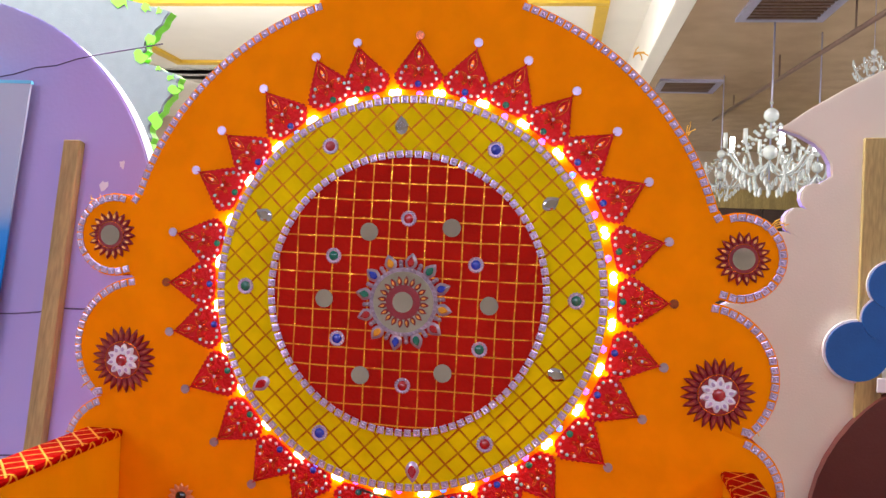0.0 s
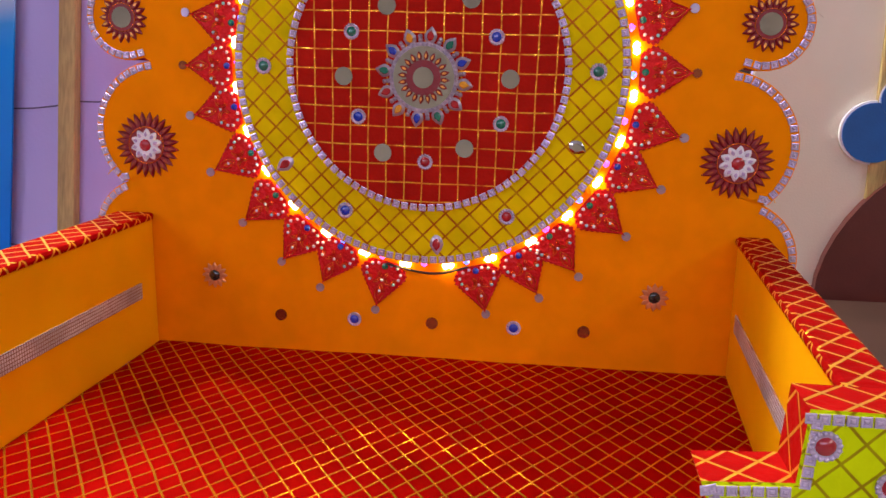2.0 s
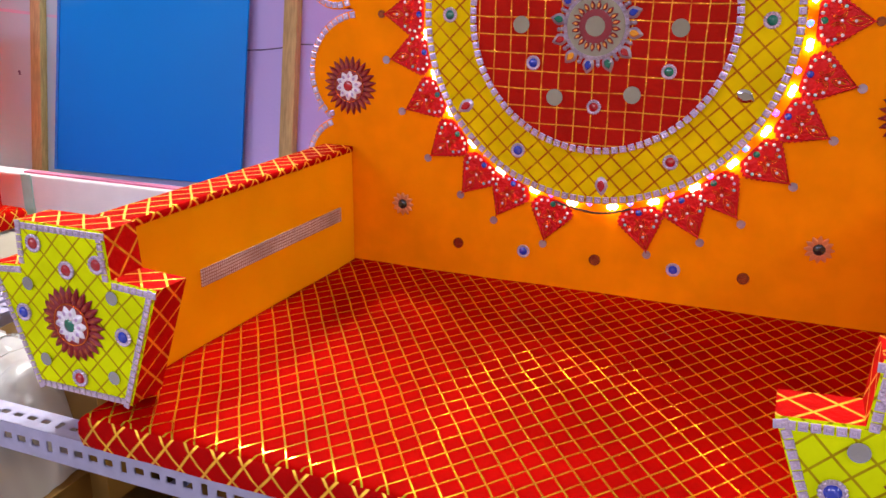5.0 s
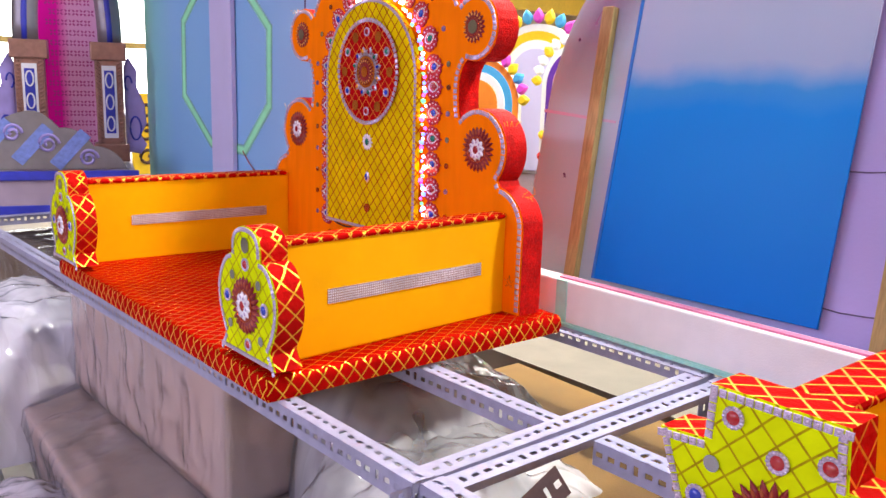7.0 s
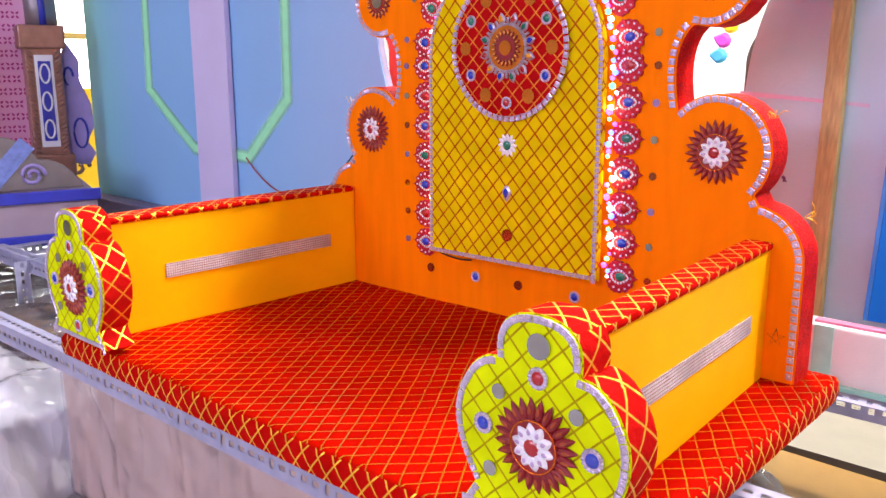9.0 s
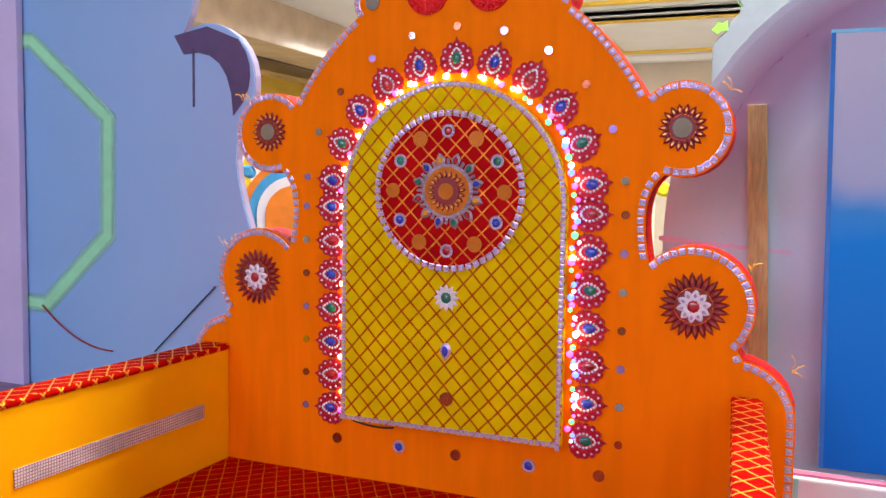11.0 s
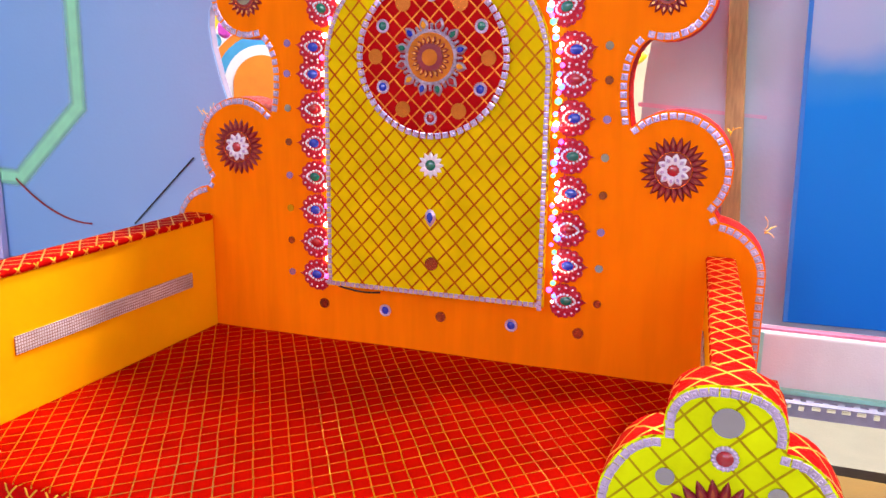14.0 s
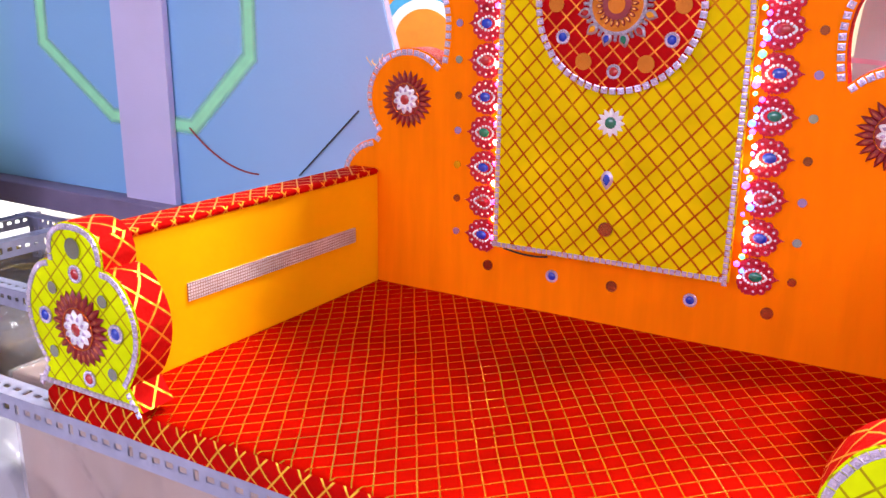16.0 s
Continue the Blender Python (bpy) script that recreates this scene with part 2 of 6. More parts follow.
concrete = material("floor_stone", (0.36, 0.33, 0.3), 0.45, vary=0.2, scale=8, bump=0.15)
plaster = material("plaster_white", (0.84, 0.82, 0.78), 0.7, vary=0.04, scale=3, bump=0.1, bump_scale=60)
cream_wall = material("cream_wall", (0.60, 0.50, 0.38), 0.7, vary=0.08, scale=3, bump=0.1)
gold_mould = material("gold_moulding", (0.75, 0.5, 0.06), 0.45, 0.3, vary=0.08)
brown_beam = material("brown_panel", (0.52, 0.38, 0.26), 0.25, vary=0.15, scale=5, coat=0.3)
dark_wood = material("dark_wood", (0.07, 0.035, 0.025), 0.4, vary=0.2, scale=12, stretch=(1, 1, 6))
timber = material("timber", (0.42, 0.32, 0.12), 0.6, vary=0.35, scale=25, bump=0.3, stretch=(8, 8, 1))
cardboard = material("cardboard", (0.175, 0.085, 0.006), 0.7, vary=0.12, scale=14)
cardboard_pale = material("cardboard_pale", (0.19, 0.168, 0.13), 0.8, vary=0.1, scale=14)
foam_white = material("foam_white", (0.8, 0.78, 0.8), 0.6, vary=0.05, scale=20, bump=0.2, bump_scale=300)
teal_paint = material("teal_paint", (0.36, 0.80, 0.70), 0.55, vary=0.1)
daylight_glow = material("daylight", (1, 1, 1), 0.5, vary=0, bump=0, emit=(0.95, 0.98, 1.0), strength=6)


def film_material(name, colour, milk, rough=0.08):
    """Thin wrapping film: see-through, a little milky, with a sharp gloss on its creases."""
    m = bpy.data.materials.new(name)
    m.use_nodes = True
    nt = m.node_tree
    nt.nodes.remove(nt.nodes["Principled BSDF"])
    out = nt.nodes["Material Output"]
    co = nt.nodes.new("ShaderNodeTexCoord")
    mp = nt.nodes.new("ShaderNodeMapping")
    mp.inputs["Scale"].default_value, mp.inputs["Rotation"].default_value = (1.8, 1.8, 0.55), (0.15, 0.35, 0.3)
    nt.links.new(co.outputs["Object"], mp.inputs["Vector"])
    nz = nt.nodes.new("ShaderNodeTexNoise")
    nz.inputs["Scale"].default_value, nz.inputs["Detail"].default_value = 4, 2
    nt.links.new(mp.outputs[0], nz.inputs["Vector"])
    creases = []
    for size, weight in ((5.0, 1.0), (13.0, 0.35)):
        vo = nt.nodes.new("ShaderNodeTexVoronoi")
        vo.inputs["Scale"].default_value = size
        nt.links.new(mp.outputs[0], vo.inputs["Vector"])
        sc = nt.nodes.new("ShaderNodeMath")
        sc.operation = "MULTIPLY"
        sc.inputs[1].default_value = weight
        nt.links.new(vo.outputs["Distance"], sc.inputs[0])
        creases.append(sc)
    fold = nt.nodes.new("ShaderNodeMath")
    nt.links.new(creases[0].outputs[0], fold.inputs[0])
    nt.links.new(creases[1].outputs[0], fold.inputs[1])
    bp = nt.nodes.new("ShaderNodeBump")
    bp.inputs["Strength"].default_value, bp.inputs["Distance"].default_value = 0.38, 0.05
    nt.links.new(fold.outputs[0], bp.inputs["Height"])
    clear = nt.nodes.new("ShaderNodeBsdfTransparent")
    clear.inputs["Color"].default_value = (0.99, 0.98, 1.0, 1)
    body = nt.nodes.new("ShaderNodeBsdfDiffuse")
    body.inputs["Color"].default_value = (*colour, 1)
    nt.links.new(bp.outputs[0], body.inputs["Normal"])
    mr = nt.nodes.new("ShaderNodeMapRange")
    mr.inputs[1].default_value, mr.inputs[2].default_value = 0.35, 0.68
    mr.inputs[3].default_value, mr.inputs[4].default_value = milk * 0.6, min(1.0, milk * 1.3)
    nt.links.new(nz.outputs["Fac"], mr.inputs[0])
    mix = nt.nodes.new("ShaderNodeMixShader")
    nt.links.new(mr.outputs[0], mix.inputs[0])
    nt.links.new(clear.outputs[0], mix.inputs[1])
    nt.links.new(body.outputs[0], mix.inputs[2])
    gloss = nt.nodes.new("ShaderNodeBsdfGlossy")
    gloss.inputs["Roughness"].default_value = rough
    nt.links.new(bp.outputs[0], gloss.inputs["Normal"])
    fr = nt.nodes.new("ShaderNodeFresnel")
    fr.inputs["IOR"].default_value = 1.55
    nt.links.new(bp.outputs[0], fr.inputs["Normal"])
    top = nt.nodes.new("ShaderNodeMixShader")
    nt.links.new(fr.outputs[0], top.inputs[0])
    nt.links.new(mix.outputs[0], top.inputs[1])
    nt.links.new(gloss.outputs[0], top.inputs[2])
    nt.links.new(top.outputs[0], out.inputs["Surface"])
    return m


clear_film = film_material("clear_film", (0.86, 0.82, 0.88), 0.15, 0.2)
crumpled_film = film_material("crumpled_film", (0.84, 0.84, 0.86), 0.42, 0.15)
milky_film = film_material("milky_film", (0.64, 0.62, 0.71), 0.80, 0.18)

# ---- builders ----


def thing(name, m, label, category, group="", kind=""):
    """An Empty that carries a thing's parts."""
    ob = new(name)
    ob.empty_display_size = 0.05
    ob.matrix_basis = m
    return tagged(ob, label, category, group, kind)


def mesh_of(name, bm, mats, uv=True, smooth=False):
    me = bpy.data.meshes.new(name)
    bm.normal_update()
    if uv:
        layer = bm.loops.layers.uv.verify()
        for f in bm.faces:
            n = f.normal
            ax = max(range(3), key=lambda i: abs(n[i]))
            a, c = ((1, 2), (0, 2), (0, 1))[ax]
            for lp in f.loops:
                lp[layer].uv = (lp.vert.co[a], lp.vert.co[c])
    if smooth:
        for f in bm.faces:
            f.smooth = True
    bm.to_mesh(me)
    bm.free()
    for mt in mats if isinstance(mats, (list, tuple)) else [mats]:
        me.materials.append(mt)
    return me


def part(name, bm, mats, parent=None, label="", m=None, uv=True, smooth=False):
    """One mesh object, under a thing or a part; m: its pose in the parent."""
    data = bm if isinstance(bm, bpy.types.Mesh) else mesh_of(name, bm, mats, uv, smooth)
    ob = new(name, data)
    if parent:
        ob.parent = parent
    if m is not None:
        ob.matrix_basis = m
    return tagged(ob, label)


def single(name, bm, mats, label, category, m=None, group="", kind="", smooth=False):
    return tagged(part(name, bm, mats, None, "", m, True, smooth), label, category, group, kind)


def add_box(bm, lo, hi, bevel=0.0, seg=2, mat=0):
    c = [(a + b) / 2 for a, b in zip(lo, hi)]
    s = [abs(b - a) for a, b in zip(lo, hi)]
    r = bmesh.ops.create_cube(bm, size=1, matrix=Matrix.LocRotScale(c, None, s))
    vs = r["verts"]
    fs = list({f for v in vs for f in v.link_faces})
    if bevel > 0:
        es = list({e for v in vs for e in v.link_edges})
        r = bmesh.ops.bevel(bm, geom=es, offset=bevel, segments=seg, affect="EDGES", profile=0.5)
        fs = list({f for f in r["faces"]} | {f for f in fs if f.is_valid})
    for f in fs:
        f.material_index = mat
    return fs


def box(lo, hi, bevel=0.0, seg=2):
    bm = bmesh.new()
    add_box(bm, lo, hi, bevel, seg)
    return bm


def add_prism(bm, pts, y0, y1, mat=0, side=None):
    """A plate from an outline in (x, z); y0 its front, y1 its back."""
    a = [bm.verts.new((x, y0, z)) for x, z in pts]
    b = [bm.verts.new((x, y1, z)) for x, z in pts]
    f1 = bm.faces.new(a)
    f2 = bm.faces.new(b[::-1])
    f1.material_index, f2.material_index = mat, mat if side is None else side
    n = len(pts)
    for i in range(n):
        f = bm.faces.new((a[(i + 1) % n], a[i], b[i], b[(i + 1) % n]))
        f.material_index = mat if side is None else side
    return f1


def prism(pts, y0, y1, soft=0.0):
    bm = bmesh.new()
    add_prism(bm, pts, y0, y1, 0, 1)
    bmesh.ops.recalc_face_normals(bm, faces=bm.faces)
    if soft > 0:
        es = [e for e in bm.edges if abs(e.verts[0].co.y - y0) < 1e-6 and abs(e.verts[1].co.y - y0) < 1e-6]
        bmesh.ops.bevel(bm, geom=es, offset=soft, segments=2, affect="EDGES")
    return bm


def arc(cx, cz, r, a0, a1, n=12, sx=1.0):
    return [(cx + sx * r * math.cos(radians(a0 + (a1 - a0) * i / n)), cz + r * math.sin(radians(a0 + (a1 - a0) * i / n))) for i in range(n + 1)]


def bend(p0, c, p1, n=8):
    return [((1 - t) ** 2 * p0[0] + 2 * t * (1 - t) * c[0] + t * t * p1[0], (1 - t) ** 2 * p0[1] + 2 * t * (1 - t) * c[1] + t * t * p1[1]) for t in (i / n for i in range(1, n + 1))]


def circle(r, n=32, cx=0.0, cz=0.0):
    return [(cx + r * math.cos(2 * math.pi * i / n), cz + r * math.sin(2 * math.pi * i / n)) for i in range(n)]


def mirrored(half):
    """Right half from the bottom upwards to the axis, closed on the left."""
    left = [(-x, z) for x, z in half[::-1] if abs(x) > 1e-6]
    return half + left


def tidy(pts, gap=0.0015):
    out = []
    for p in pts:
        if not out or math.dist(out[-1], p) > gap:
            out.append(p)
    if math.dist(out[0], out[-1]) < gap:
        out.pop()
    return out


def along(pts, step, inset=0.0, closed=False):
    """Evenly spaced (x, z, angle) along a line, moved to its left by inset."""
    src = pts + pts[:1] if closed else pts
    seg = [math.dist(a, b) for a, b in zip(src, src[1:])]
    total = sum(seg)
    n = max(1, round(total / step))
    out = []
    i, done = 0, 0.0
    for k in range(n + (0 if closed else 1)):
        d = min(total * k / n, total - 1e-9)
        while i < len(seg) - 1 and done + seg[i] <= d:
            done += seg[i]
            i += 1
        (ax, az), (bx, bz) = src[i], src[i + 1]
        t = (d - done) / max(seg[i], 1e-9)
        ang = math.atan2(bz - az, bx - ax)
        out.append((ax + (bx - ax) * t - math.sin(ang) * inset, az + (bz - az) * t + math.cos(ang) * inset, ang))
    return out


def add_dome(bm, x, y, z, r, h, n=10, mat=0, sz=1.0, turn=0.0, rings=2):
    """A low dome on a wall that faces -y."""
    c, s = math.cos(turn), math.sin(turn)
    last = None
    for k in range(rings):
        a = math.pi / 2 * k / rings
        rr, hh = r * math.cos(a), h * math.sin(a)
        ring = []
        for i in range(n):
            u, v = rr * math.cos(2 * math.pi * i / n), rr * sz * math.sin(2 * math.pi * i / n)
            ring.append(bm.verts.new((x + u * c - v * s, y - hh, z + u * s + v * c)))
        if last:
            for i in range(n):
                f = bm.faces.new((last[i], last[(i + 1) % n], ring[(i + 1) % n], ring[i]))
                f.material_index, f.smooth = mat, True
        last = ring
    top = bm.verts.new((x, y - h, z))
    for i in range(n):
        f = bm.faces.new((last[i], last[(i + 1) % n], top))
        f.material_index, f.smooth = mat, True


def add_drop(bm, x, y, z, r, length, turn, h, mat=0, n=12, point=1.0):
    """A raised drop: round foot at the start, pointed tip a length away in direction turn (radians from +x)."""
    c, s = math.cos(turn), math.sin(turn)
    outline = []
    for i in range(n):
        a = 2 * math.pi * i / n
        u = math.cos(a)
        w = math.sin(a) * (1 - max(0.0, u) ** 1.5 * 0.75 * point)
        outline.append((length / 2 + u * length / 2, w * r))
    low = [bm.verts.new((x + u * c - v * s, y, z + u * s + v * c)) for u, v in outline]
    mid = [bm.verts.new((x + (length * 0.45 + (u - length * 0.45) * 0.6) * c - v * 0.6 * s, y - h, z + (length * 0.45 + (u - length * 0.45) * 0.6) * s + v * 0.6 * c)) for u, v in outline]
    for i in range(n):
        f = bm.faces.new((low[i], low[(i + 1) % n], mid[(i + 1) % n], mid[i]))
        f.material_index, f.smooth = mat, True
    f = bm.faces.new(mid)
    f.material_index = mat


def stud_mesh(w=0.0098, h=0.0024):
    """A flat square stud with a raised rim and a small point in the middle."""
    bm = bmesh.new()
    loops = [[bm.verts.new((x * w * k / 2, -y * h, z * w * k / 2)) for x, z in ((-1, -1), (1, -1), (1, 1), (-1, 1))] for k, y in ((1, 0), (0.96, 0.7), (0.72, 0.8), (0.5, 0.45), (0.2, 1.0))]
    for lo_, hi_ in zip(loops, loops[1:]):
        for i in range(4):
            bm.faces.new((lo_[i], lo_[(i + 1) % 4], hi_[(i + 1) % 4], hi_[i]))
    bm.faces.new(loops[-1])
    return mesh_of("stud", bm, [silver_stud])


STUD = stud_mesh()
STUD_SMALL = stud_mesh(0.0074, 0.0019)


def studs(parent, pts, step, inset, y, data, closed=False, name="stud"):
    for x, z, a in along(pts, step, inset, closed):
        ob = new(name, data)
        ob.parent = parent
        ob.matrix_basis = Matrix.Translation((x, y, z)) @ Matrix.Rotation(-a + random.uniform(-0.06, 0.06), 4, "Y")


def tube(bm, pts, r, n=6, mat=0):
    """A round wire through points."""
    rings = []
    for i, p in enumerate(pts):
        p = Vector(p)
        d = (Vector(pts[min(i + 1, len(pts) - 1)]) - Vector(pts[max(i - 1, 0)])).normalized()
        q = d.to_track_quat("Z", "Y").to_matrix()
        rings.append([bm.verts.new(p + q @ Vector((r * math.cos(2 * math.pi * k / n), r * math.sin(2 * math.pi * k / n), 0))) for k in range(n)])
    for a, b in zip(rings, rings[1:]):
        for k in range(n):
            f = bm.faces.new((a[k], a[(k + 1) % n], b[(k + 1) % n], b[k]))
            f.smooth, f.material_index = True, mat
    bm.faces.new(rings[0][::-1])
    bm.faces.new(rings[-1])


# ornaments: each builds a mesh once, facing -y, and is placed many times


def sunflower_mesh(r, petals, core, gem_mat, double):
    """A maroon sun with gold-tipped petals; double: a white flower in its middle."""
    bm = bmesh.new()
    add_prism(bm, circle(r * 0.56, 28), -0.003, 0, 0)
    for k in range(petals):
        a = 2 * math.pi * k / petals
        for rr, ln, w, mt, h in ((0.46, 0.54, 0.125, 0, 0.004), (0.62, 0.28, 0.06, 1, 0.0055)):
            add_drop(bm, r * rr * math.cos(a), -0.0005, r * rr * math.sin(a), r * w * 12 / petals * 1.6, r * ln, a, h, mt)
    add_prism(bm, circle(r * 0.57, 28), -0.0046, -0.001, 0)
    tube(bm, [(r * 0.54 * math.cos(2 * math.pi * k / 28), -0.0048, r * 0.54 * math.sin(2 * math.pi * k / 28)) for k in range(29)], r * 0.018, 4, 5)
    if double:
        for k in range(10):
            a = 2 * math.pi * k / 10
            add_drop(bm, r * 0.1 * math.cos(a), -0.0045, r * 0.1 * math.sin(a), r * 0.128, r * 0.4, a + 0.12, 0.004, 2, 12, 0.6)
            add_drop(bm, r * 0.25 * math.cos(a + 0.08), -0.0082, r * 0.25 * math.sin(a + 0.08), r * 0.055, r * 0.16, a + 0.12, 0.0012, 4, 8)
        add_dome(bm, 0, -0.006, 0, r * 0.2, 0.004, 16, 3, rings=3)
    else:
        add_prism(bm, circle(r * core, 24), -0.0062, -0.004, 3)
    return mesh_of("sun_flower", bm, [maroon, gold_dim if double else gold, white_petal, gem_mat, petal_core, gold_line_or_glint])


def kundan_mesh(gem_mat, r=0.0105):
    bm = bmesh.new()
    add_prism(bm, circle(r, 20), -0.002, 0, 0)
    for k in range(16):
        a = 2 * math.pi * k / 16
        add_dome(bm, r * 0.88 * math.cos(a), -0.0015, r * 0.88 * math.sin(a), r * 0.2, r * 0.2, 6, 0, rings=2)
    add_dome(bm, 0, -0.0018, 0, r * 0.66, 0.0035, 14, 1, rings=3)
    return mesh_of("round_gem", bm, [silver_stud, gem_mat])


def drop_gem_mesh(gem_mat, length=0.03):
    bm = bmesh.new()
    add_drop(bm, 0, 0, 0, length * 0.33, length, 0, 0.003, 0)
    add_drop(bm, length * 0.14, -0.002, 0, length * 0.22, length * 0.68, 0, 0.0035, 1)
    return mesh_of("drop_gem", bm, [silver_stud, gem_mat])


def mirror_mesh(r, foil=None):
    bm = bmesh.new()
    add_prism(bm, circle(r, 28), -0.002, 0, 0)
    return mesh_of("mirror_disc", bm, [foil or mirror])


def daisy_mesh(r, gem_mat, petal_mat):
    bm = bmesh.new()
    for k in range(12):
        a = 2 * math.pi * k / 12
        add_drop(bm, r * 0.3 * math.cos(a), 0, r * 0.3 * math.sin(a), r * 0.19, r * 0.7, a, 0.003, 0)
    add_prism(bm, circle(r * 0.5, 24), -0.0012, 0, 0)
    add_dome(bm, 0, -0.001, 0, r * 0.42, 0.004, 14, 1, rings=3)
    return mesh_of("daisy_gem", bm, [petal_mat, gem_mat])


def rosette_mesh(r, plate):
    """The big medallion: a plate, a ring of gem drops and a small maroon sun."""
    bm = bmesh.new()
    add_prism(bm, circle(r * 0.7, 36), -0.003, 0, 0)
    add_prism(bm, circle(r * 0.62, 36), -0.0038, 0, 1)
    for k in range(44):
        a = 2 * math.pi * k / 44
        add_dome(bm, r * 0.66 * math.cos(a), -0.003, r * 0.66 * math.sin(a), r * 0.034, r * 0.03, 6, 0, rings=2)
    for k in range(12):
        a = 2 * math.pi * (k + 0.3) / 12
        add_drop(bm, r * 0.66 * math.cos(a), -0.001, r * 0.66 * math.sin(a), r * 0.13, r * 0.35, a, 0.003, 0)
        add_drop(bm, r * 0.71 * math.cos(a), -0.003, r * 0.71 * math.sin(a), r * 0.085, r * 0.24, a, 0.0032, 4 + k % 4)
        b = a + math.pi / 12
        for dd in (0.74, 0.81):
            add_dome(bm, r * dd * math.cos(b), -0.001, r * dd * math.sin(b), r * 0.05, r * 0.05, 7, 0, rings=2)
    for k in range(20):
        a = 2 * math.pi * k / 20
        add_drop(bm, r * 0.34 * math.cos(a), -0.0042, r * 0.34 * math.sin(a), r * 0.052, r * 0.19, a, 0.003, 2)
        add_drop(bm, r * 0.37 * math.cos(a), -0.0062, r * 0.37 * math.sin(a), r * 0.03, r * 0.13, a, 0.002, 3)
    add_prism(bm, circle(r * 0.35, 30), -0.0065, -0.003, 2)
    add_prism(bm, circle(r * 0.21, 28), -0.008, -0.003, 1)
    return mesh_of("rosette", bm, [antique, plate, maroon, gold, *GEMS])


def leaf_outline(w, h):
    """A pointed, scalloped leaf, root at 0, tip along +z."""
    half = []
    n = 11
    for i in range(n * 4):
        t = i / (n * 4 - 1)
        base = w * (0.66 + 0.34 * math.sin(math.pi / 2 * t / 0.28)) if t < 0.28 else w * (1 - ((t - 0.28) / 0.72) ** 1.15) ** 1.05
        half.append((max(0.001, base * (1 + 0.13 * abs(math.sin(t * n * math.pi)))), h * t))
    return tidy(mirrored(half + [(0, h * 1.05)]))


def leaf_mesh_a(w=0.032, h=0.07):
    bm = bmesh.new()
    add_prism(bm, leaf_outline(w, h), -0.003, 0, 0)
    for sx in (-1, 1):
        add_drop(bm, sx * w * 0.28, -0.003, h * 0.28, w * 0.10, h * 0.3, math.pi / 2 - sx * 0.3, 0.0012, 0)
        # gold tubes stand in for gold glints on the embossed foil
        for rr in (0.2, 0.3):
            pts = [(sx * (w * 0.35 + w * rr * math.cos(a)), -0.0034, h * 0.36 + w * rr * math.sin(a)) for a in [k * 0.7 for k in range(7)]]
            tube(bm, pts, 0.0009, 4, 2)
        tube(bm, [(sx * w * 0.2 * math.sin(math.pi * k / 6), -0.0034, h * (0.5 + 0.42 * k / 6)) for k in range(7)], 0.0008, 4, 2)
        tube(bm, [(sx * w * 0.84 * (0.7 + 0.1 * k if k < 3 else 1 - ((k - 3) / 6.4) ** 1.2), -0.0030, h * (0.03 + 0.92 * k / 9)) for k in range(10)], 0.0010, 4, 0)
    add_drop(bm, 0, -0.003, h * 0.55, w * 0.1, h * 0.28, math.pi / 2, 0.0015, 1)
    add_drop(bm, 0, -0.003, h * 0.5, w * 0.17, h * 0.4, math.pi / 2, 0.001, 0)
    return mesh_of("leaf_motif", bm, [leaf_red, gold_line_or_glint, gold_line_or_glint])


def leaf_pearls_a(w=0.032, h=0.07):
    bm = bmesh.new()
    for sx in (-1, 1):
        for n, (t, q) in enumerate(((0.10, 0.6), (0.22, 0.8), (0.34, 0.76), (0.46, 0.58), (0.07, 0.3))):
            add_dome(bm, sx * w * q, -0.003, h * t, 0.0026, 0.0025, 8, 1 if (n + (sx > 0)) % 3 == 0 else 0, rings=2)
    add_dome(bm, 0, -0.003, h * 0.42, 0.0024, 0.0025, 8, 0, rings=2)
    add_dome(bm, 0, -0.003, h * 0.66, 0.0026, 0.003, 8, 0, rings=2)
    return mesh_of("pearl_border", bm, [pearl, pearl_aqua])


def leaf_mesh_b(w=0.029, h=0.06):
    bm = bmesh.new()
    add_prism(bm, leaf_outline(w, h), -0.003, 0, 0)
    for k in range(11):
        a = radians(-60 + 30 * k)
        add_prism(bm, circle(w * 0.26, 10, w * 0.82 * math.cos(a), h * 0.42 + w * 0.8 * math.sin(a)), -0.0036, 0, 0)
    return mesh_of("leaf_motif", bm, [leaf_magenta])


def leaf_pearls_b(w=0.029, h=0.06):
    bm = bmesh.new()
    for k in range(11):
        a = radians(-60 + 30 * k)
        add_dome(bm, w * 0.84 * math.cos(a), -0.0036, h * 0.42 + w * 0.82 * math.sin(a), 0.0023, 0.0023, 7, 0, rings=2)
    for k in range(18):
        a = 2 * math.pi * k / 18
        u = math.cos(a)
        add_dome(bm, math.sin(a) * w * 0.43 * (1 - max(0, u) * 0.5), -0.003, h * 0.42 + u * w * 0.62, 0.0026, 0.002, 6, 1, rings=1)
    return mesh_of("pearl_border", bm, [pearl, stone_white])


def gem_bead_mesh(gem_mat, rx=0.0085, rz=1.3):
    bm = bmesh.new()
    add_dome(bm, 0, 0, 0, rx, 0.004, 14, 0, rz, rings=3)
    return mesh_of("gem", bm, [gem_mat])


SUN_BIG = sunflower_mesh(0.05, 24, 0.3, gem_red, True)
SUN_BIG_GREEN = sunflower_mesh(0.05, 24, 0.3, gem_green, True)
SUN_SMALL = sunflower_mesh(0.037, 18, 0.4, mirror, False)
KUNDAN = [kundan_mesh(g) for g in GEMS]
DROP_GEM = [drop_gem_mesh(g) for g in GEMS]
MIRROR_M, MIRROR_S = mirror_mesh(0.0125), mirror_mesh(0.009)
